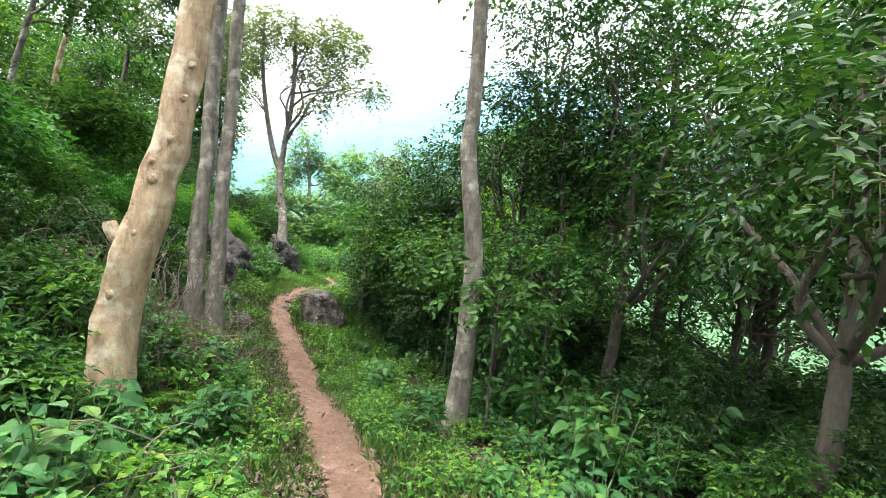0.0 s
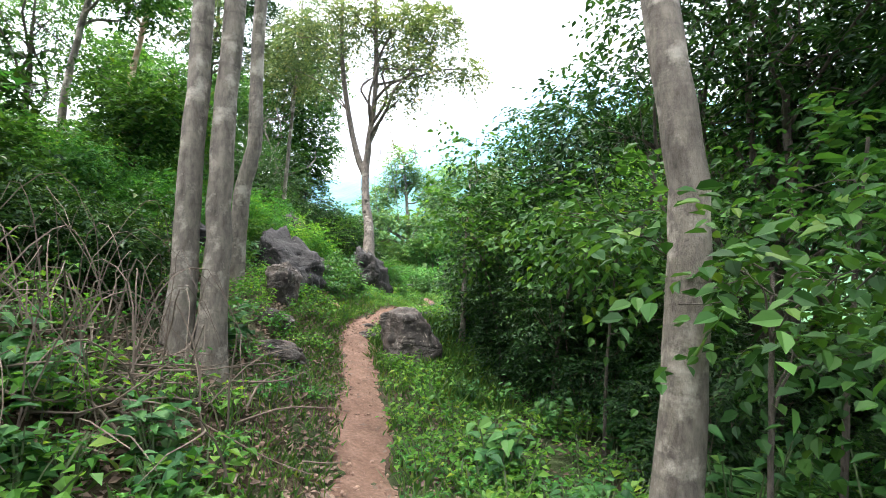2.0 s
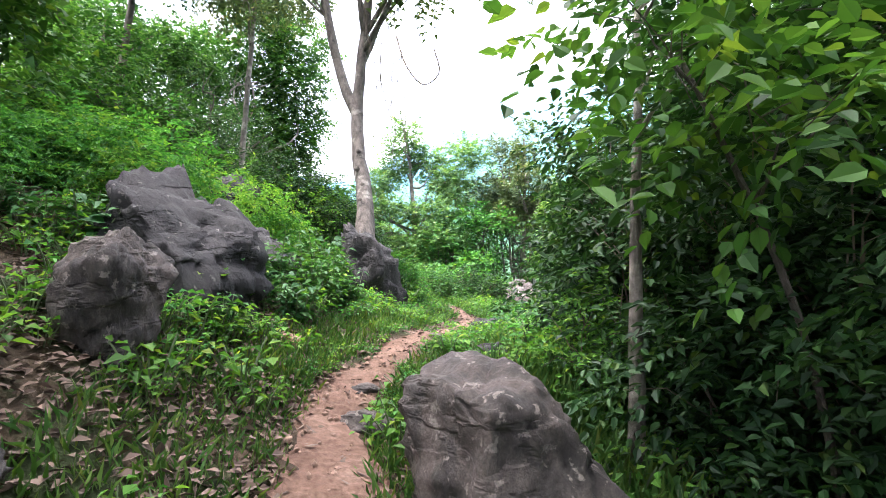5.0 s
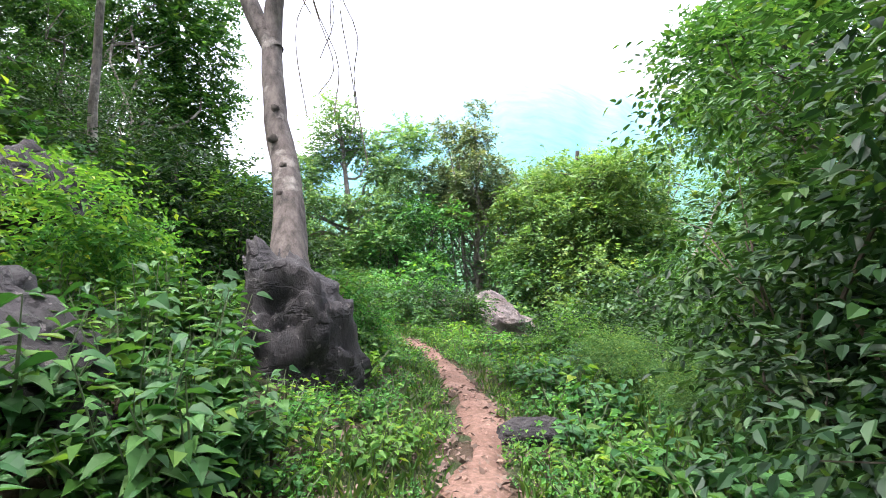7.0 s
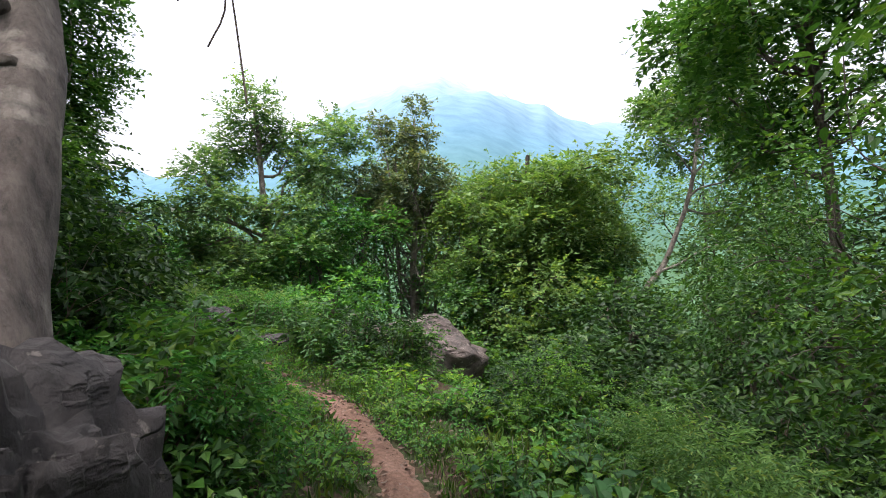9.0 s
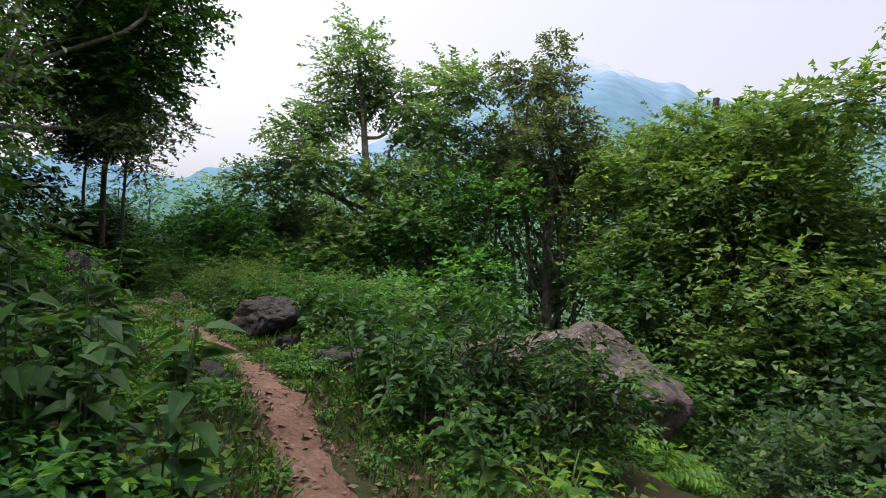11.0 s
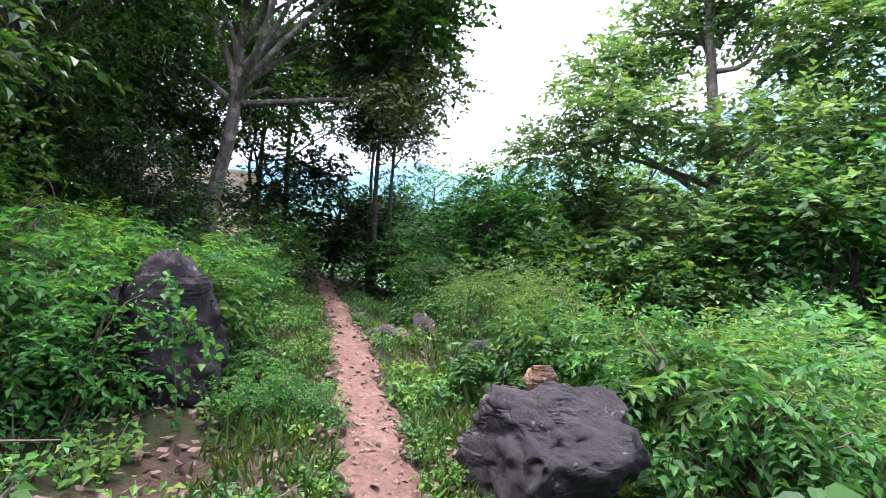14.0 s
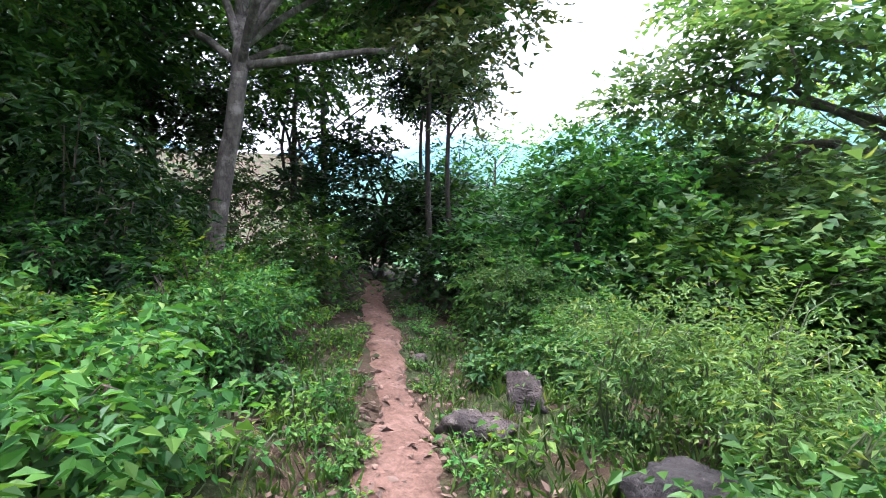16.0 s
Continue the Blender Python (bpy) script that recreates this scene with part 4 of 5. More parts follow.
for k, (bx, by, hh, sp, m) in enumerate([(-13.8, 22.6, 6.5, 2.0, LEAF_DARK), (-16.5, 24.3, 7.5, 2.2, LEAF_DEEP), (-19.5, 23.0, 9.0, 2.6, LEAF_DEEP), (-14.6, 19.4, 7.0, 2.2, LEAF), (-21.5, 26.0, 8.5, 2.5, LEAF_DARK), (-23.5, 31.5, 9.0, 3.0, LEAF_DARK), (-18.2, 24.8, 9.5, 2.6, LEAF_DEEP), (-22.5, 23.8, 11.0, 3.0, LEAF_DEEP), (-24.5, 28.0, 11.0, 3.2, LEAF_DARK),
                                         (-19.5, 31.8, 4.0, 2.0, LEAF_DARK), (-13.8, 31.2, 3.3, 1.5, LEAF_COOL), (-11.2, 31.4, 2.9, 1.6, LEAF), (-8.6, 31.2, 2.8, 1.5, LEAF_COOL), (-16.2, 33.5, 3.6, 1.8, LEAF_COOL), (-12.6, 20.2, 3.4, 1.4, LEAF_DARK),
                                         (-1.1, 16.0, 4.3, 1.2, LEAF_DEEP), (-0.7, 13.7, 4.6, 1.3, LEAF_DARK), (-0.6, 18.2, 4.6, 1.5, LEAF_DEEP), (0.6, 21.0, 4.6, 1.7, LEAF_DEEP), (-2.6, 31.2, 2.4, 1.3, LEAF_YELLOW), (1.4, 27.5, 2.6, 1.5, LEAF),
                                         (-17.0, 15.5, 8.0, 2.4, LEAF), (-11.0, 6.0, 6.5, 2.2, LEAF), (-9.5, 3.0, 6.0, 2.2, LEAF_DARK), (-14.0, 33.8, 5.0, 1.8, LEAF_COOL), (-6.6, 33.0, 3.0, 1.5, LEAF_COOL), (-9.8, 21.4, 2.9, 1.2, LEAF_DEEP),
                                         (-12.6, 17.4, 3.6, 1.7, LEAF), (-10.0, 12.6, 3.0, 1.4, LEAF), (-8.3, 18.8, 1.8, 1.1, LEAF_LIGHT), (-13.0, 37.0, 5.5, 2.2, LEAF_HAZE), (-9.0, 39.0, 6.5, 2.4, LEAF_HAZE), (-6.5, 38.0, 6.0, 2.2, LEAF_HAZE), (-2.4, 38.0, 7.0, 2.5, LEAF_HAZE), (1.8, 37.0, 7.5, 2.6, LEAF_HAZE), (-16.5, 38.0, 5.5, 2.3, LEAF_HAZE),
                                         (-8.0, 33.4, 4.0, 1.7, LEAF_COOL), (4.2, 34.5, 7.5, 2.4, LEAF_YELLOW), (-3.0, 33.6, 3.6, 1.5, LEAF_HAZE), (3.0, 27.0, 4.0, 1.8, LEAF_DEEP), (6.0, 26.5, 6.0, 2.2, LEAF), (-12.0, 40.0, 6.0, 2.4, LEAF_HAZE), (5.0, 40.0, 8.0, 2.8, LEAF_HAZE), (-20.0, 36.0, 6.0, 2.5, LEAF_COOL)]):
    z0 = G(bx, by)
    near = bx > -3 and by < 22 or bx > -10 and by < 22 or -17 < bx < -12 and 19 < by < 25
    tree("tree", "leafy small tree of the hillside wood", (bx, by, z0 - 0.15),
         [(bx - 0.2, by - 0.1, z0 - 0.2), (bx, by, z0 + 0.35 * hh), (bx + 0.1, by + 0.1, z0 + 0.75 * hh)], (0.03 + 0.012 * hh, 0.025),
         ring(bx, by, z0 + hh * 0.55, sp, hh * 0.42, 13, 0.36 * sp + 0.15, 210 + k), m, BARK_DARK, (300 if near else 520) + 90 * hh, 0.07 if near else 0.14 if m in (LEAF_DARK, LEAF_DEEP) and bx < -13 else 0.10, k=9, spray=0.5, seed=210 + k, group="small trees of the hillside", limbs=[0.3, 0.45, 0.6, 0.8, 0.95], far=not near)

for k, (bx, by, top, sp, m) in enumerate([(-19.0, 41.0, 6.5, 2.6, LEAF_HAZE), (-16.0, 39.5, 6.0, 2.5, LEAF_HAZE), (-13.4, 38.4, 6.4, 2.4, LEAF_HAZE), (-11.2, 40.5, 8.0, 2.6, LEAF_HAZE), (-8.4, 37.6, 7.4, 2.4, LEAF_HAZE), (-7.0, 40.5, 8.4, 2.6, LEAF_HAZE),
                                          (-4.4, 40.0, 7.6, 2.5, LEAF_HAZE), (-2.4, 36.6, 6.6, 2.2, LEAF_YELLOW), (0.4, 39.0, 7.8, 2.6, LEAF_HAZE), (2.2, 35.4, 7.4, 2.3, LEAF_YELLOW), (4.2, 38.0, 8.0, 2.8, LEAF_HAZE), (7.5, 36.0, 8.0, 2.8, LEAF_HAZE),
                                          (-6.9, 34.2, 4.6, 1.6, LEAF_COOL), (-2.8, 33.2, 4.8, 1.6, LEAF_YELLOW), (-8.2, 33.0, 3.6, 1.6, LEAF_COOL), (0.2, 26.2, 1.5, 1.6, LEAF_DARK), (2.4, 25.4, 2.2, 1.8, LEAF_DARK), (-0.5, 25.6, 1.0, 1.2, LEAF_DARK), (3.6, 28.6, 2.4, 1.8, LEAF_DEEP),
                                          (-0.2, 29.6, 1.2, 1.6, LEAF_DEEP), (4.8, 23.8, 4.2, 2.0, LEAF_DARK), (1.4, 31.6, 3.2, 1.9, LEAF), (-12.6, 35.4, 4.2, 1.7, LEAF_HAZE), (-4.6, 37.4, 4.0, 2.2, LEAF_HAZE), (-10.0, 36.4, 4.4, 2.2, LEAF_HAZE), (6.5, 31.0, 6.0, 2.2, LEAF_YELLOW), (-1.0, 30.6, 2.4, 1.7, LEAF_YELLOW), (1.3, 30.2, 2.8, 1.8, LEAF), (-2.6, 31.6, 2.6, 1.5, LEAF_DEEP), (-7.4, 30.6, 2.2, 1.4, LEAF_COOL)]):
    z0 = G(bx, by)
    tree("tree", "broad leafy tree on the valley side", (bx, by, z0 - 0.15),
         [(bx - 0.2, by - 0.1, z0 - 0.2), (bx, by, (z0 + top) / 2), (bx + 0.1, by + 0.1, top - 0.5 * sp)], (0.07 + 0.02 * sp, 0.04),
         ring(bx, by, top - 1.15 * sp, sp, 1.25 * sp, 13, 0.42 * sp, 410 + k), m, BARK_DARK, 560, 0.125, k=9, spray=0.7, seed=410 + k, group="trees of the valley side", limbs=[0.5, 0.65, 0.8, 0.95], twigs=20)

# ---------------------------------------------------------------- shrubs and herbs
def make_shrub(name, label, seed, r0, hh, mat, count, leaf, k=9, spray=0.28, slim=0.5, stem=TWIG, droop=0.3, far=False, oval=False):
    r = np.random.default_rng(700 + seed)
    t = thing(name, label, "shrub", "undergrowth shrubs")
    bl = [(x, y, z + hh * 0.55, q, f) for x, y, z, q, f in ring(0, 0, 0, r0 * 0.75, hh * 0.42, 11, r0 * 0.42, 700 + seed)]
    st = []
    for b in bl:
        s = r.normal(0, 0.08 * r0, 3)
        s[2] = -0.12
        c = np.array(b[:3])
        st.append(tube(curve([s, (s + c) / 2 + r.normal(0, 0.08 * hh, 3), c], 5), np.linspace(0.014, 0.005, 5), 4))
        for _ in range(3):
            d = unit(r.normal(0, 1, 3)) * b[3]
            st.append(tube(curve([c - (c - s) * 0.25, c + d * 0.5, c + d], 3), np.linspace(0.006, 0.002, 3), 3))
    part("stalk", join(st), stem, t)["kind"] = "stuff"
    part("foliage", blob_sprays(bl, count, spray, k, leaf, r, slim=slim, droop=droop, far=far, oval=oval), mat, t)
    return t


def make_herb(name, label, seed, hh, stems, pairs, leaf, mat, spread, group="broad-leaved herbs"):
    """Upright stems with pairs of broad leaves."""
    r = np.random.default_rng(800 + seed)
    t = thing(name, label, "plant", group)
    st, lv = [], []
    for _ in range(stems):
        a = r.uniform(0, 6.28)
        h = hh * r.uniform(0.6, 1.1)
        e = np.array([math.cos(a), math.sin(a), 0]) * spread * r.uniform(0.3, 1)
        q = curve([e * 0.25 + (0, 0, -0.06), e * 0.6 + (0, 0, h * 0.55), e + (0, 0, h)], 9)
        st.append(tube(q[::2], np.linspace(0.007, 0.003, 5), 3 if hh < 0.3 else 4))
        for i in range(pairs):
            u = 0.25 + 0.75 * (i + 1) / pairs
            p = q[int(u * 8)]
            b = r.uniform(0, 6.28)
            for s in (0, math.pi):
                d = np.array([math.cos(b + s), math.sin(b + s), r.uniform(-0.25, 0.35)])
                sz = leaf * r.uniform(0.55, 1.15) * (1.15 - 0.45 * u)
                make = leaves if hh < 0.3 else broad_leaves
                lv.append(make((p + d * 0.03)[None], d[None], np.array([[r.normal(0, 0.25), r.normal(0, 0.25), 1]]), sz, sz * r.uniform(0.55, 0.8), 0.1, r.uniform(0.15, 0.5)))
    part("stalk", join(st), VINE, t)["kind"] = "stuff"
    part("foliage", join(lv), mat, t)
    return t


def make_fern(seed):
    r = np.random.default_rng(850 + seed)
    t = thing("fern", "low green fern with arching fronds", "fern", "ferns on the bank")
    out = []
    for i in range(9):
        a = i * 0.7 + r.uniform(-0.2, 0.2)
        d = np.array([math.cos(a), math.sin(a), 0])
        L = r.uniform(0.28, 0.45)
        u = np.linspace(0.12, 1, 16)
        p = d * (L * u)[:, None] + np.array([0, 0, 1]) * (0.75 * L * (u - 0.75 * u * u))[:, None]
        side = np.cross(d, (0, 0, 1))
        sz = 0.085 * np.sin(np.clip(u * 0.9 + 0.12, 0, 1) * math.pi) + 0.015
        for s in (1, -1):
            out.append(leaves(p, side * s + d * 0.35 + r.normal(0, 0.08, (16, 3)), np.tile((0, 0, 1.0), (16, 1)), sz, sz * 0.33, 0.05, 0.25))
        out.append(leaves(np.zeros((1, 3)), p[-1:] , np.array([[0, 0, 1.0]]), L, 0.012, 0.02, 0.0))
    part("fronds", join(out), LEAF_LIGHT, t)
    return t


SHRUBS = [make_shrub("shrub", "small-leaved green shrub on the hillside", 1, 0.6, 0.9, LEAF, 180, 0.08, 10),
          make_shrub("shrub", "bright green leafy shrub in open light", 2, 0.65, 1.0, LEAF_LIGHT, 200, 0.06, 11),
          make_shrub("shrub", "cool green shrub with fine leaves", 3, 0.6, 0.9, LEAF_COOL, 200, 0.06, 11),
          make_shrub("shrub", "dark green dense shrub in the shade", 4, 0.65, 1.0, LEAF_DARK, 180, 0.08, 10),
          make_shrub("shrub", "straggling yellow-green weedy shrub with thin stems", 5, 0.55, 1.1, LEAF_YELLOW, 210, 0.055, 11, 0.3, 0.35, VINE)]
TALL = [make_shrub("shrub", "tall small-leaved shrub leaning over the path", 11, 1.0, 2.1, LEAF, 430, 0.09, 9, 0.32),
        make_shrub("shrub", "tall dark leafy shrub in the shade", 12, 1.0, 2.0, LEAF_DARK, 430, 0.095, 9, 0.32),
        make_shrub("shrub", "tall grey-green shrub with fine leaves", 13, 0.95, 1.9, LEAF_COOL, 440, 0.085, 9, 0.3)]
# darkest leaf copy, so the thicket's inner shade is partly painted
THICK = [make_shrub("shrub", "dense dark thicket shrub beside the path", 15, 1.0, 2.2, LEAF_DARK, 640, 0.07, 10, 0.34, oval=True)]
FAR = [make_shrub("shrub", "bushy green shrub on the slope", 14 + i, 0.7, 1.1, m, 330, 0.075, 9, 0.3, 0.6, far=True) for i, m in enumerate((LEAF, LEAF_DARK, LEAF_COOL, LEAF_YELLOW))]
HERBS = [make_herb("plant", "tall herb with broad heart-shaped green leaves", 1, 0.75, 5, 5, 0.17, LEAF_BROAD, 0.25),
         make_herb("plant", "low bushy herb with broad green leaves", 2, 0.38, 8, 4, 0.13, LEAF_BROAD, 0.25),
         make_herb("plant", "small herb with rounded bright leaves", 3, 0.22, 9, 3, 0.085, LEAF_LIGHT, 0.2),
         make_herb("plant", "small herb with cool green leaves", 4, 0.2, 9, 3, 0.07, LEAF_COOL, 0.2),
         make_herb("plant", "tall leggy herb with large drooping leaves", 5, 1.05, 4, 6, 0.2, LEAF_BROAD, 0.3)]
FERNS = [make_fern(1), make_fern(2)]
for i, t in enumerate(SHRUBS + HERBS + FERNS + TALL + FAR + THICK):
    x, y = -13 - 0.7 * i, 22 - 0.8 * i
    t.location = (x, y, G(x, y))

TANG = unit(np.gradient(TRACK, axis=0))


JOINED = {}


def lay(p, m, sort):
    """Adds a plant to the joined undergrowth of its sort."""
    for c in p.children:
        if sort == "shrubbery" and c.name.startswith("stalk"):
            continue
        me = c.data
        v = np.empty(len(me.vertices) * 3, np.float32)
        me.vertices.foreach_get("co", v)
        w = np.c_[v.reshape(-1, 3), np.ones(len(v) // 3)] @ np.array(m).T
        f = np.empty(len(me.loops), np.int32)
        me.loops.foreach_get("vertex_index", f)
        n = me.polygons[0].loop_total
        JOINED.setdefault((sort, me.materials[0].name, n), []).append((w[:, :3], f.reshape(-1, n)))


def scatter(pool, y0, y1, s0, s1, count, z0, z1, seed, sort="", sink=0.03):
    """Copies of the plants in pool along the path from y0 to y1, between two distances to its side (left positive)."""
    r = np.random.default_rng(1000 + seed)
    ids = np.nonzero((TRACK[:, 1] >= y0) & (TRACK[:, 1] <= y1))[0]
    made = 0
    for _ in range(count * 5):
        if made >= count:
            break
        j = r.choice(ids)
        s = r.uniform(s0, s1)
        x, y = TRACK[j] + np.array([-TANG[j, 1], TANG[j, 0]]) * s
        if abs(side_of(x, y)[0]) < min(abs(s0), abs(s1)) - 0.02 or any((x - c[0]) ** 2 + (y - c[1]) ** 2 < c[2] ** 2 for c in CLEAR):
            continue
        p = pool[r.integers(len(pool))]
        m = pose(x, y, G(x, y) - sink, r.normal(0, 5), r.normal(0, 5), r.uniform(0, 360)) @ Matrix.Scale(r.uniform(z0, z1), 4)
        if sort:
            lay(p, m, sort)
        else:
            copy_thing(p, m)
        made += 1


CLEAR = [(at[0], at[1], max(size[:2]) * 0.8) for _, _, at, size, _, _, _ in ROCK_LIST] + [(-4.45, 13 + 0.5 * i, 0.55) for i in range(12)] + [(-3.2, 9.4, 0.5), (-5.25, 15.25, 0.55), (-9.75, 24.1, 0.75), (-4.2, 26.4, 2.4), (-4.2, 24.2, 1.0), (-3.7, 22.9, 1.0), (-3.3, 24.2, 1.1), (-5.5, 13.1, 0.6), (-10.6, 27.1, 0.75), (-11.9, 27.2, 0.6), (-9.25, 26.0, 0.85), (-8.8, 25.2, 0.75), (-10.1, 24.3, 0.55), (-2.8, 4.05, 0.3), (-3.6, 7.0, 0.35), (0.1, 6.7, 0.25)]
S, H, F, T, Q = SHRUBS, HERBS, FERNS, TALL, FAR
# first stretch: littered bank with low plants, wood on the lower side
LOW, BUSH = "ground_cover", "shrubbery"
scatter([F[0], F[1]], 1.0, 5.5, 0.9, 4.0, 46, 0.8, 1.3, 1)
scatter([H[2], H[3]], 0.5, 13, 0.42, 3.5, 120, 0.7, 1.4, 2, LOW)
scatter([H[1], H[2]], 2, 12, 0.9, 4.5, 46, 0.7, 1.2, 3)
scatter([Q[0], Q[1], Q[2]], 0, 12, 4.2, 11, 50, 0.8, 1.6, 4, BUSH)
scatter([H[2], H[3]], 1.5, 13, -1.2, -0.40, 120, 0.7, 1.3, 5, LOW)
scatter([H[1], H[2], H[3]], 2.5, 9.5, -2.8, -1.0, 70, 0.8, 1.5, 6, LOW)
scatter([H[0], H[1]], 4.0, 9, -4.4, -1.9, 56, 1.0, 1.6, 7)
scatter([S[0], S[2]], 3.0, 10, -6.0, -2.9, 20, 0.6, 1.1, 8, BUSH)
scatter([Q[1]], 0.0, 14, -12.0, -6.0, 20, 1.0, 1.7, 9, BUSH)
scatter([S[3], S[0]], 3.2, 8.5, 2.3, 4.6, 30, 0.6, 1.0, 51, BUSH)
scatter([T[0]], 3.0, 9.0, 4.0, 7.0, 12, 0.7, 1.0, 52)
scatter([H[3], H[2], H[1]], 1.5, 9.0, 0.9, 3.2, 150, 0.8, 1.5, 53, LOW)
scatter([H[1], H[0]], 0.8, 5.0, 1.6, 3.4, 24, 0.7, 1.1, 54)
# thicket round the bend
scatter([S[0], S[1], S[3]], 10.8, 13.5, -3.6, -1.8, 8, 0.7, 1.2, 10)
scatter([T[1], T[1], T[0]], 13.5, 18, -5.5, -2.7, 24, 0.7, 1.05, 11)
scatter([T[1]], 7.0, 12.5, -4.6, -2.4, 22, 0.6, 1.0, 55)
scatter([T[1], S[3]], 2.5, 7.5, -6.0, -3.2, 16, 0.6, 1.0, 56, BUSH)
scatter([S[4], S[1]], 14.0, 20, -3.2, -1.5, 18, 0.5, 0.9, 12, BUSH)
# herbs round the black rock
scatter([H[1], H[0]], 12.4, 16.2, 0.95, 2.2, 40, 0.7, 1.0, 13)
scatter([S[1], S[2], S[0]], 12.0, 18, 2.6, 6.5, 34, 0.8, 1.4, 14, BUSH)
scatter([S[0], S[2]], 16.8, 21, 1.0, 2.2, 26, 0.6, 1.1, 15)
scatter([H[2], H[3]], 12.5, 27, 0.4, 1.0, 130, 0.7, 1.2, 16, LOW)
scatter([H[2], H[3]], 13.0, 27, -1.1, -0.4, 130, 0.7, 1.2, 17, LOW)
# beyond the bend
scatter([H[0], H[4]], 19.3, 24, 0.75, 2.0, 36, 0.8, 1.1, 18)
scatter([T[1], T[1], T[0]], 18.6, 23.5, 2.3, 4.4, 20, 0.8, 1.15, 19)
scatter([Q[0], Q[1], Q[2]], 19, 26, 5.2, 10, 44, 1.3, 2.0, 29, BUSH)
scatter([T[1], T[0]], 20, 26, 3.2, 5.4, 10, 0.8, 1.1, 57, BUSH)
scatter([H[4], H[0]], 21.4, 24.2, -1.6, -0.65, 16, 0.7, 1.0, 20)
scatter([S[3], S[0], S[3]], 18.5, 23.0, -4.8, -1.9, 26, 0.7, 1.2, 21)
scatter([S[4], S[0], S[2]], 24.6, 29, -4.5, -1.25, 52, 0.7, 1.2, 22)
scatter([S[2], S[1], S[0]], 24.8, 30, 1.0, 3.0, 36, 0.7, 1.15, 23)
scatter([Q[0], Q[1]], 24.5, 33, 5.0, 10.0, 46, 1.3, 2.0, 24, BUSH)
scatter([T[0], T[1], T[2]], 24.8, 31, 2.4, 5.0, 20, 0.7, 1.05, 58)
scatter([Q[2], Q[3], Q[0]], 22, 33, -9.5, -4.2, 40, 1.0, 1.9, 25, BUSH)
scatter([Q[0], Q[2], Q[1]], 14, 26, -14, -6.0, 46, 1.2, 2.1, 26, BUSH)
scatter([Q[1], Q[0]], 28.9, 33, -1.2, 1.2, 14, 1.0, 1.6, 27, BUSH)
scatter([H[1], H[0]], 24.6, 28.0, -1.5, -0.6, 26, 0.6, 0.95, 28)
scatter([H[1], H[0]], 24.6, 28.5, 0.7, 1.6, 26, 0.7, 1.0, 30)
scatter([H[2], H[3]], 13, 24, -5.0, -1.1, 110, 1.0, 2.2, 31, LOW)
scatter([H[2], H[3]], 12, 24, 0.9, 3.0, 90, 0.9, 1.8, 32, LOW)
scatter([Q[1], Q[0]], 19.5, 23.5, -6.5, -3.0, 22, 0.8, 1.3, 33, BUSH)
scatter([Q[0], Q[2]], 8, 14, 3.2, 7.0, 24, 0.5, 1.0, 34, BUSH)
scatter([H[2], H[3]], 19.0, 23.5, -4.5, -1.2, 110, 1.0, 1.8, 61, LOW)
scatter([H[2], H[3]], 23.0, 29.0, -1.5, -0.3, 90, 0.6, 1.1, 62, LOW)
scatter([H[2], H[3]], 23.0, 29.0, 0.3, 1.5, 90, 0.6, 1.1, 63, LOW)
CLEAR = []
scatter([H[2], H[3], F[0]], 22.3, 25.8, -7.5, -2.8, 110, 1.4, 2.4, 41, LOW)
scatter([H[2], H[3], H[1]], 12, 14.8, 0.8, 2.8, 70, 0.8, 1.4, 59, LOW)
scatter([H[2], H[3], H[1]], 14.0, 19.5, -2.6, -0.6, 90, 0.9, 1.7, 60, LOW)
scatter([H[2]], 5.5, 11.5, -2.6, -0.5, 80, 0.8, 1.5, 40, LOW)
scatter([H[2], H[3]], 14.2, 16.4, 0.45, 1.3, 30, 0.7, 1.1, 35, LOW)
scatter([H[2], H[3]], 22, 27, -6.5, -1.2, 90, 1.0, 2.0, 36, LOW)
scatter([H[2], H[3]], 23.4, 25.2, 0.4, 1.4, 24, 0.7, 1.0, 37, LOW)
scatter([Q[1], Q[0]], 0, 20, -16, -8, 40, 1.2, 2.2, 38, BUSH)
scatter([H[2], H[3]], 8, 12.5, 0.6, 4.0, 50, 0.7, 1.3, 39, LOW)
scatter([H[2], H[3]], 12, 28.5, 0.22, 0.42, 120, 0.35, 0.7, 42, LOW)
scatter([H[2], H[3]], 12, 28.5, -0.42, -0.22, 120, 0.35, 0.7, 43, LOW)
for x, y, a, z in [(-2.0, 13.6, 60, 1.1), (-1.75, 14.4, 150, 1.35), (-1.4, 13.3, 240, 1.35), (-1.95, 15.4, 330, 1.15), (-1.2, 15.0, 20, 1.4), (-1.75, 12.6, 0, 1.05), (-1.35, 11.9, 90, 1.1), (-1.05, 12.9, 200, 1.15), (-0.6, 11.5, 300, 1.1), (-0.4, 10.4, 40, 1.0)]:
    copy_thing(THICK[0], pose(x, y, G(x, y) - 0.05, 0, 0, a) @ Matrix.Scale(z, 4))
for x, y, a, z in [(-4.95, 24.4, 0, 0.6), (-4.5, 24.5, 200, 0.55), (-5.45, 24.8, 300, 0.6), (-4.1, 24.6, 60, 0.42), (-2.3, 25.2, 130, 0.6)]:
    copy_thing(S[0], pose(x, y, G(x, y) - 0.05, 0, 0, a) @ Matrix.Scale(z, 4))
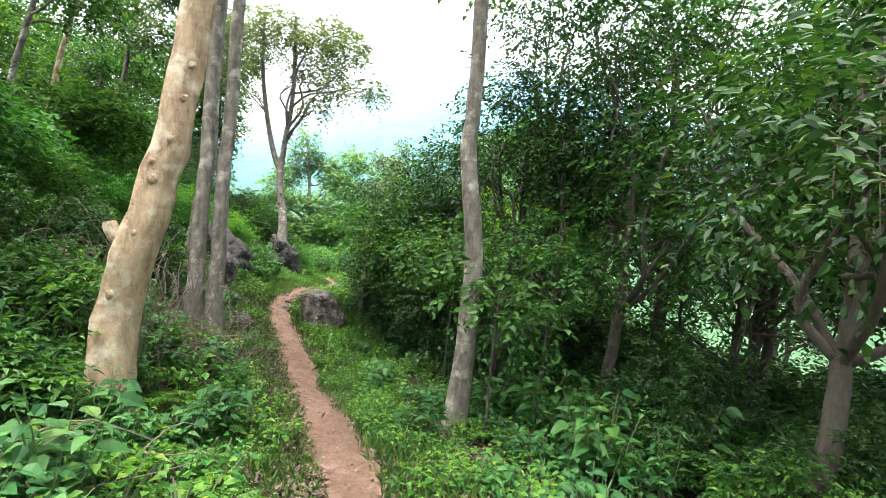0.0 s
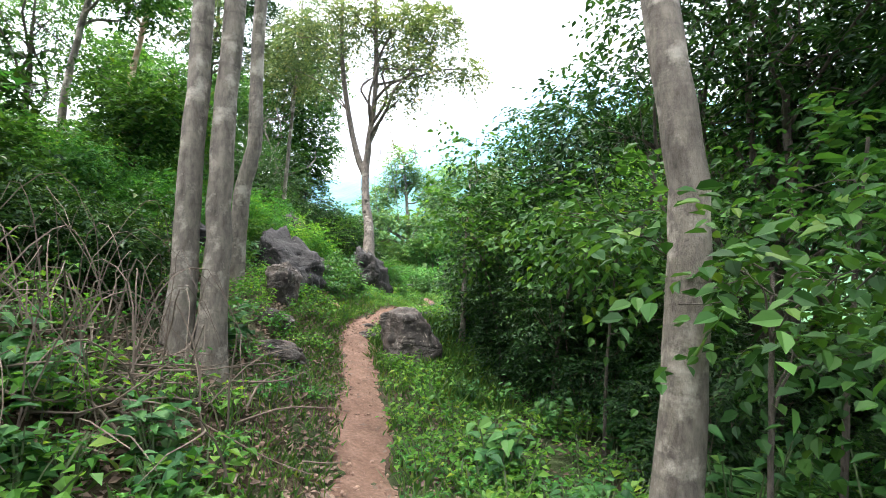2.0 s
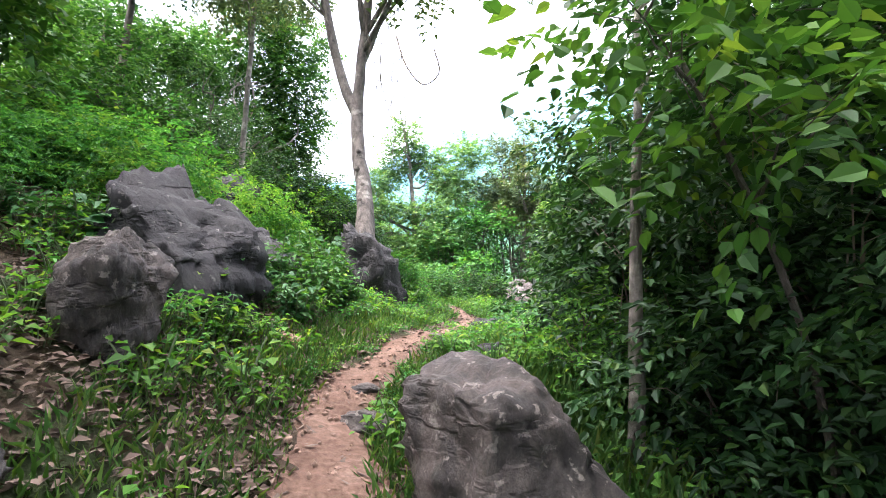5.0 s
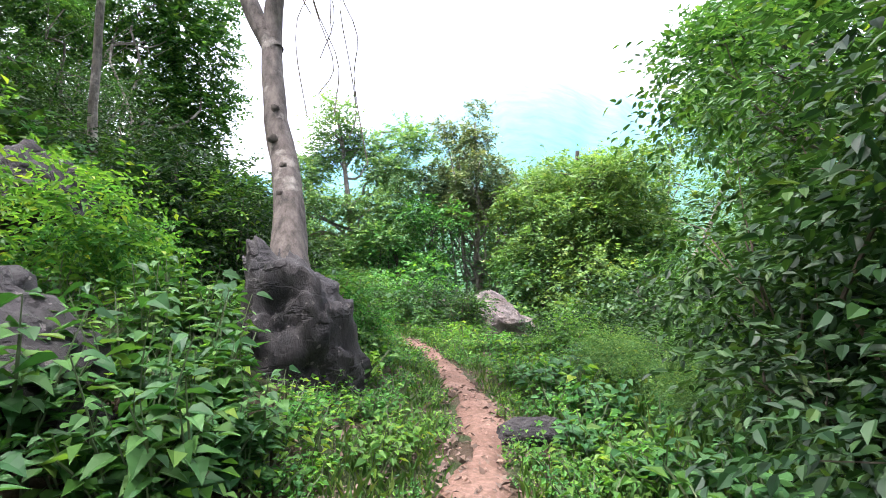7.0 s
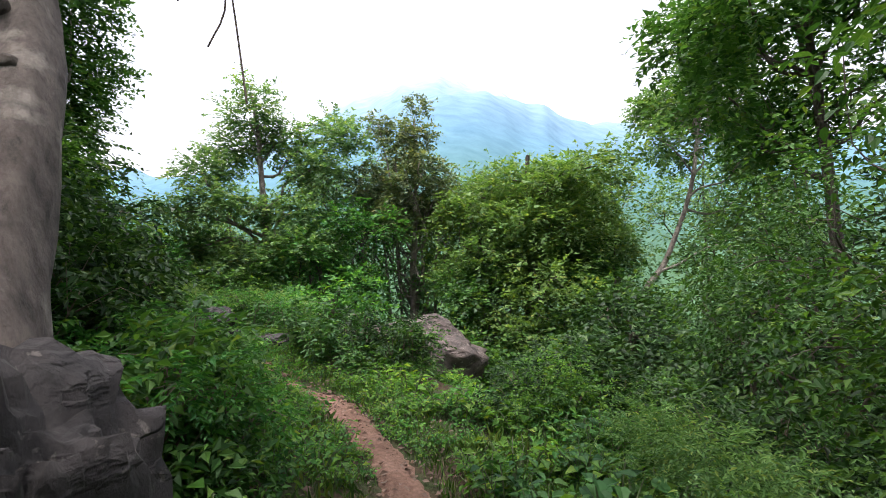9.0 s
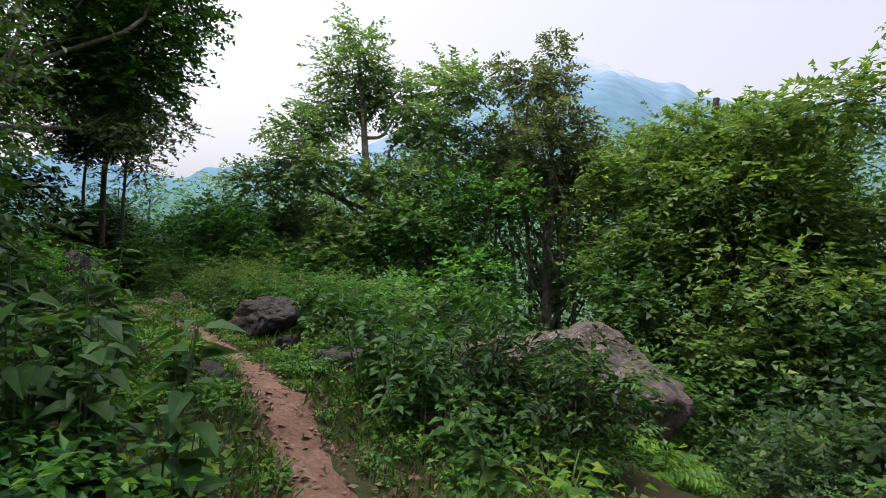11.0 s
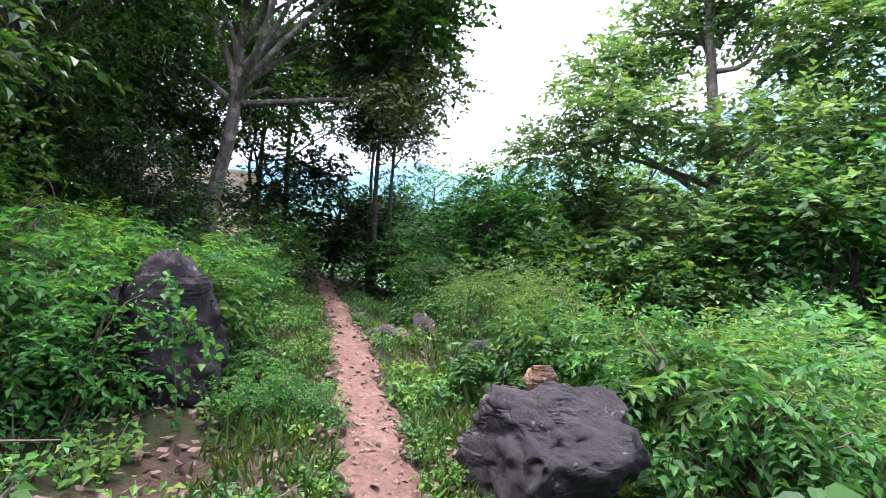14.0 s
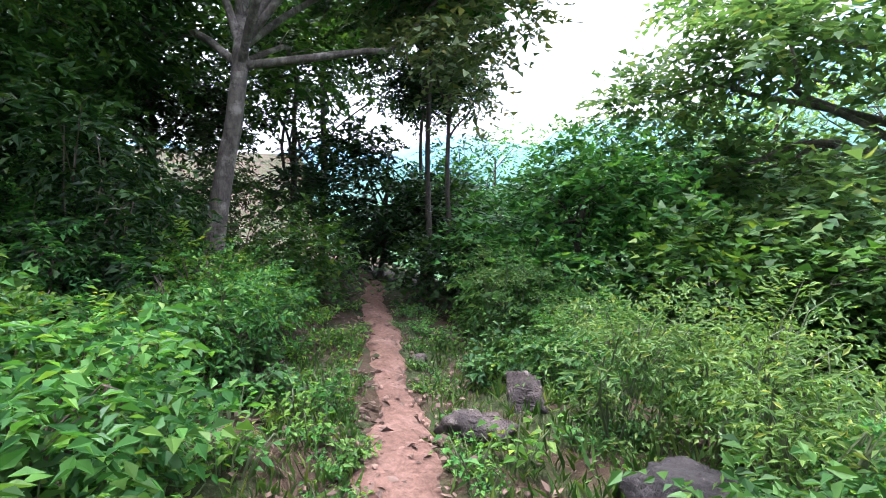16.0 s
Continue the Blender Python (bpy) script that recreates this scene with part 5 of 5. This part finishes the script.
for x, y, a, z in [(-10.38, 24.78, 20, 0.4), (-10.75, 24.85, 120, 0.45), (-10.3, 24.6, 220, 0.3), (-10.15, 24.95, 300, 0.32)]:
    copy_thing(S[2], pose(x, y, G(x, y) - 0.03, 0, 0, a) @ Matrix.Scale(z, 4))
for x, y, a, z in [(-10.6, 23.75, 40, 0.8), (-10.9, 23.55, 170, 0.95), (-10.35, 23.45, 260, 0.7)]:
    copy_thing(H[0], pose(x, y, G(x, y) - 0.03, 0, 0, a) @ Matrix.Scale(z, 4))
for x, y, a, z in [(-3.0, 22.6, 0, 0.6), (-2.4, 23.4, 80, 0.7), (-4.7, 23.0, 160, 0.5), (-2.2, 22.7, 240, 0.8)]:
    copy_thing(S[0], pose(x, y, G(x, y) - 0.05, 0, 0, a) @ Matrix.Scale(z, 4))
for x, y, a, z in [(-12.17, 23.59, 0, 0.75), (-12.07, 23.9, 67, 0.83), (-11.59, 24.12, 134, 0.91), (-11.16, 24.3, 201, 0.99), (-10.85, 23.49, 268, 0.75), (-10.57, 23.73, 335, 0.83), (-9.29, 16.81, 42, 0.91), (-7.61, 15.5, 109, 0.99), (-6.83, 14.99, 176, 0.75), (-7.07, 14.7, 243, 0.83), (-7.36, 15.92, 310, 0.91), (-8.16, 15.5, 17, 0.99)]:
    copy_thing(H[1], pose(x, y, G(x, y) - 0.03, 0, 0, a) @ Matrix.Scale(z, 4))
for x, y, a, z in [(-5.35, 13.2, 0, 0.8), (-5.6, 13.35, 80, 0.9), (-5.15, 13.0, 160, 0.75), (-5.45, 12.95, 240, 0.8), (-5.75, 13.1, 300, 0.85)]:
    copy_thing(H[1], pose(x, y, G(x, y) - 0.03, 0, 0, a) @ Matrix.Scale(z, 4))
for x, y, a, z in [(-6.72, 23.6, 10, 0.95), (-6.4, 23.45, 140, 1.0), (-6.15, 23.75, 250, 1.05), (-6.5, 23.95, 60, 0.9), (-5.85, 23.3, 310, 0.9)]:
    copy_thing(H[4], pose(x, y, G(x, y) - 0.03, 4, -4, a) @ Matrix.Scale(z, 4))
WORDS = {LOW: ("low mixed green herbs covering the ground", "ground cover"), BUSH: ("dense mixed green shrubbery on the slopes", "shrubbery")}
for (sort, mat, n), chunks in JOINED.items():
    tagged(new(sort, raw_mesh(sort, *join(chunks), bpy.data.materials[mat])), *WORDS[sort], kind="stuff")

# ---------------------------------------------------------------- grass, litter, twigs
def along(r, n, y0, y1, s0, s1):
    ids = np.nonzero((TRACK[:, 1] >= y0) & (TRACK[:, 1] <= y1))[0]
    j = r.choice(ids, n)
    s = r.uniform(s0, s1, n)
    p = TRACK[j] + np.column_stack([-TANG[j, 1], TANG[j, 0]]) * s[:, None] + r.normal(0, 0.04, (n, 2))
    return np.column_stack([p, height(p[:, 0], p[:, 1])])


def build_creeper():
    """A small-leaved creeper hanging down the face of the upright boulder."""
    r = np.random.default_rng(77)
    base = np.array((-10.3, 24.26, 1.35))
    t = thing("creeper", "small pale green creeper hanging down a black boulder", "creeper", "", tuple(base))
    for start, end in (((-10.36, 24.2, 2.12), (-10.24, 24.26, 1.8)), ((-10.3, 24.28, 1.95), (-10.14, 24.36, 1.7)), ((-10.28, 24.2, 1.9), (-10.22, 24.22, 1.4))):
        a, e = np.array(start) - base, np.array(end) - base
        q = curve([a, (a + e) / 2 + r.normal(0, 0.02, 3), e], 12)
        part("stem", tube(q, 0.004, 4), VINE, t)
        p = np.repeat(q, 3, 0) + r.normal(0, 0.022, (36, 3))
        d = r.normal(0, 0.7, (36, 3)) + (0.2, 0, -0.3)
        up = r.normal(0, 0.3, (36, 3)) + (1.0, -0.25, 0.5)
        size = r.uniform(0.03, 0.055, 36)
        part("foliage", broad_leaves(p, d, up, size, size * 0.8), LEAF_COOL, t)


build_creeper()


def build_grass():
    r = np.random.default_rng(31)
    out = []
    for n, y0, y1, s0, s1, L in [(9000, 0, 13, 0.25, 1.1, 0.09), (9000, 1, 13, -1.3, -0.25, 0.11), (9000, 12, 28, 0.25, 0.8, 0.10), (9000, 12, 28, -0.9, -0.25, 0.10),
                                 (9000, 13.5, 19.5, -2.6, -0.7, 0.16), (900, 15.5, 17.5, -2.0, -1.2, 0.27), (4000, 24.5, 28, -3.0, -0.8, 0.16), (5000, 9, 13, -1.9, -0.9, 0.25), (5000, 1, 6, 0.6, 3, 0.12)]:
        p = along(r, n, y0, y1, s0, s1)
        tuft = r.normal(0, 1, (n, 3)) * 0.45
        tuft[:, 2] = 1
        ll = L * r.uniform(0.5, 1.4, n)
        out.append(leaves(p, tuft, unit(r.normal(0, 1, (n, 3))), ll, np.maximum(0.003, np.minimum(0.006, ll * 0.05)), 0.1, 0.35))
    tagged(new("grass", raw_mesh("grass", *join(out), GRASS)), "short and tall green grass along the footpath", "grass", kind="stuff")


def build_litter():
    r = np.random.default_rng(32)
    out = []
    for n, y0, y1, s0, s1 in [(21000, 3.5, 13, 0.25, 3.6), (2500, 0, 30, -1.0, -0.2), (2500, 12, 30, 0.2, 1.2), (1500, 0, 28, -0.36, 0.36), (1100, 12, 29, -0.3, 0.3), (3000, 2, 12, -3, -0.4), (2500, 0, 12, 3, 7)]:
        p = along(r, n, y0, y1, s0, s1)
        p[:, 2] += 0.03
        d = r.normal(0, 1, (n, 3))
        d[:, 2] *= 0.25
        up = r.normal(0, 0.4, (n, 3)) + (0, 0, 1)
        ll = r.uniform(0.03, 0.09, n)
        out.append(leaves(p, d, up, ll, ll * 0.55, r.uniform(-0.2, 0.4), 0.1))
    tagged(new("leaf_litter", raw_mesh("leaf_litter", *join(out), LITTER)), "dry brown fallen leaves scattered over the ground", "leaf litter", kind="stuff")


def build_twigs(name, label, c, spread, n, lo, hi, seed, up=0.25):
    r = np.random.default_rng(1300 + seed)
    t = thing(name, label, "brushwood", "", (c[0], c[1], G(*c)))
    for _ in range(n):
        x, y = c[0] + r.normal(0, spread[0]), c[1] + r.normal(0, spread[1])
        a = r.uniform(0, 6.28)
        d = np.array([math.cos(a), math.sin(a), r.normal(0.05, up)]) * r.uniform(lo, hi)
        s = np.array([x - c[0], y - c[1], G(x, y) - G(*c) + r.uniform(0.0, 0.2)])
        q = curve([s, s + d * 0.5 + r.normal(0, 0.06, 3), s + d], 6)
        q[:, 2] = np.maximum(q[:, 2], height(q[:, 0] + c[0], q[:, 1] + c[1]) - G(*c) + 0.01)
        part("twig", tube(q, np.linspace(r.uniform(0.005, 0.011), 0.003, 6), 5), TWIG, t)


def build_bramble(name, label, c, spread, n, lo, hi, seed):
    """Dry stems that rise from the ground, arch over and droop."""
    r = np.random.default_rng(1300 + seed)
    t = thing(name, label, "brushwood", "", (c[0], c[1], G(*c)))
    for _ in range(n):
        x, y = c[0] + r.normal(0, spread[0]), c[1] + r.normal(0, spread[1])
        a, top, reach = r.uniform(0, 6.28), r.uniform(lo, hi), r.uniform(0.3, 0.9)
        d = np.array([math.cos(a), math.sin(a), 0])
        s = np.array([x - c[0], y - c[1], G(x, y) - G(*c) - 0.03])
        q = curve([s, s + d * reach * 0.25 + (0, 0, top * 0.75), s + d * reach * 0.6 + (0, 0, top) + r.normal(0, 0.05, 3), s + d * reach + (0, 0, top * r.uniform(0.2, 0.7))], 10)
        q[1:] += np.cumsum(r.normal(0, 0.012, (9, 3)), 0)
        part("twig", tube(q, np.linspace(r.uniform(0.004, 0.009), 0.002, 10), 4), TWIG, t)


GRIT = plain("grit", (0.2, 0.13, 0.095), 0.95, 30, 0.4)


def build_pebbles():
    r = np.random.default_rng(33)
    ico = bmesh.new()
    bmesh.ops.create_icosphere(ico, subdivisions=1, radius=1)
    bv = np.array([v.co for v in ico.verts])
    bf = np.array([[v.index for v in f.verts] for f in ico.faces])
    ico.free()
    p = np.vstack([along(r, 500, -2, 29, -0.22, 0.22), along(r, 160, 4, 29, -0.5, 0.5), along(r, 250, 5, 13, 0.3, 3)])
    out = []
    for q in p:
        s = r.uniform(0.005, 0.02) * r.uniform(0.8, 1.6, 3)
        out.append((bv * s * r.uniform(0.75, 1.2, (len(bv), 1)) + q + (0, 0, 0.035), bf))
    tagged(new("pebbles", raw_mesh("pebbles", *join(out), GRIT)), "small brown stones and grit on the path", "pebbles", kind="stuff")


build_grass()
build_litter()
build_pebbles()
build_twigs("brushwood", "tangle of dry grey twigs on the bank", (-3.35, 5.9), (0.4, 0.7), 120, 0.25, 0.8, 1, 0.2)
build_bramble("brushwood", "arching mound of dry grey-brown stems on the bank", (-3.55, 5.6), (0.4, 0.6), 90, 0.5, 0.95, 4)
build_bramble("brushwood", "dead bare stems drooping over the path side", (-11.6, 23.5), (0.4, 0.3), 34, 0.5, 1.0, 5)
build_twigs("brushwood", "heap of dry grey twigs beside the path", (-9.0, 23.0), (0.45, 0.4), 45, 0.3, 0.9, 2, 0.3)
build_twigs("brushwood", "dead branches lying among ferns", (-2.3, 2.6), (0.3, 0.3), 14, 0.4, 0.9, 3, 0.15)


def build_far_woods():
    r = np.random.default_rng(34)
    out = []
    for _ in range(100):
        a = radians(r.uniform(-75, 60))
        d = r.uniform(26, 210) ** 1.0
        x, y = -5 - math.sin(a) * d, 20 + math.cos(a) * d
        if y < 38 and x > -16:
            continue
        z = float(raw_height(np.array([x]), np.array([y]))[0])
        hh = r.uniform(3.5, 7)
        bl = ring(x, y, z + hh * 0.5, hh * 0.42, hh * 0.42, 7, hh * 0.22, int(r.integers(1e6)))
        out.append(blob_sprays(bl, 70, 1.0, 7, 0.35 + d * 0.002, r, slim=0.5))
    tagged(new("far_woods", raw_mesh("far_woods", *join(out), LEAF_COOL)), "green woodland covering the valley side", "woodland", kind="stuff")


build_far_woods()
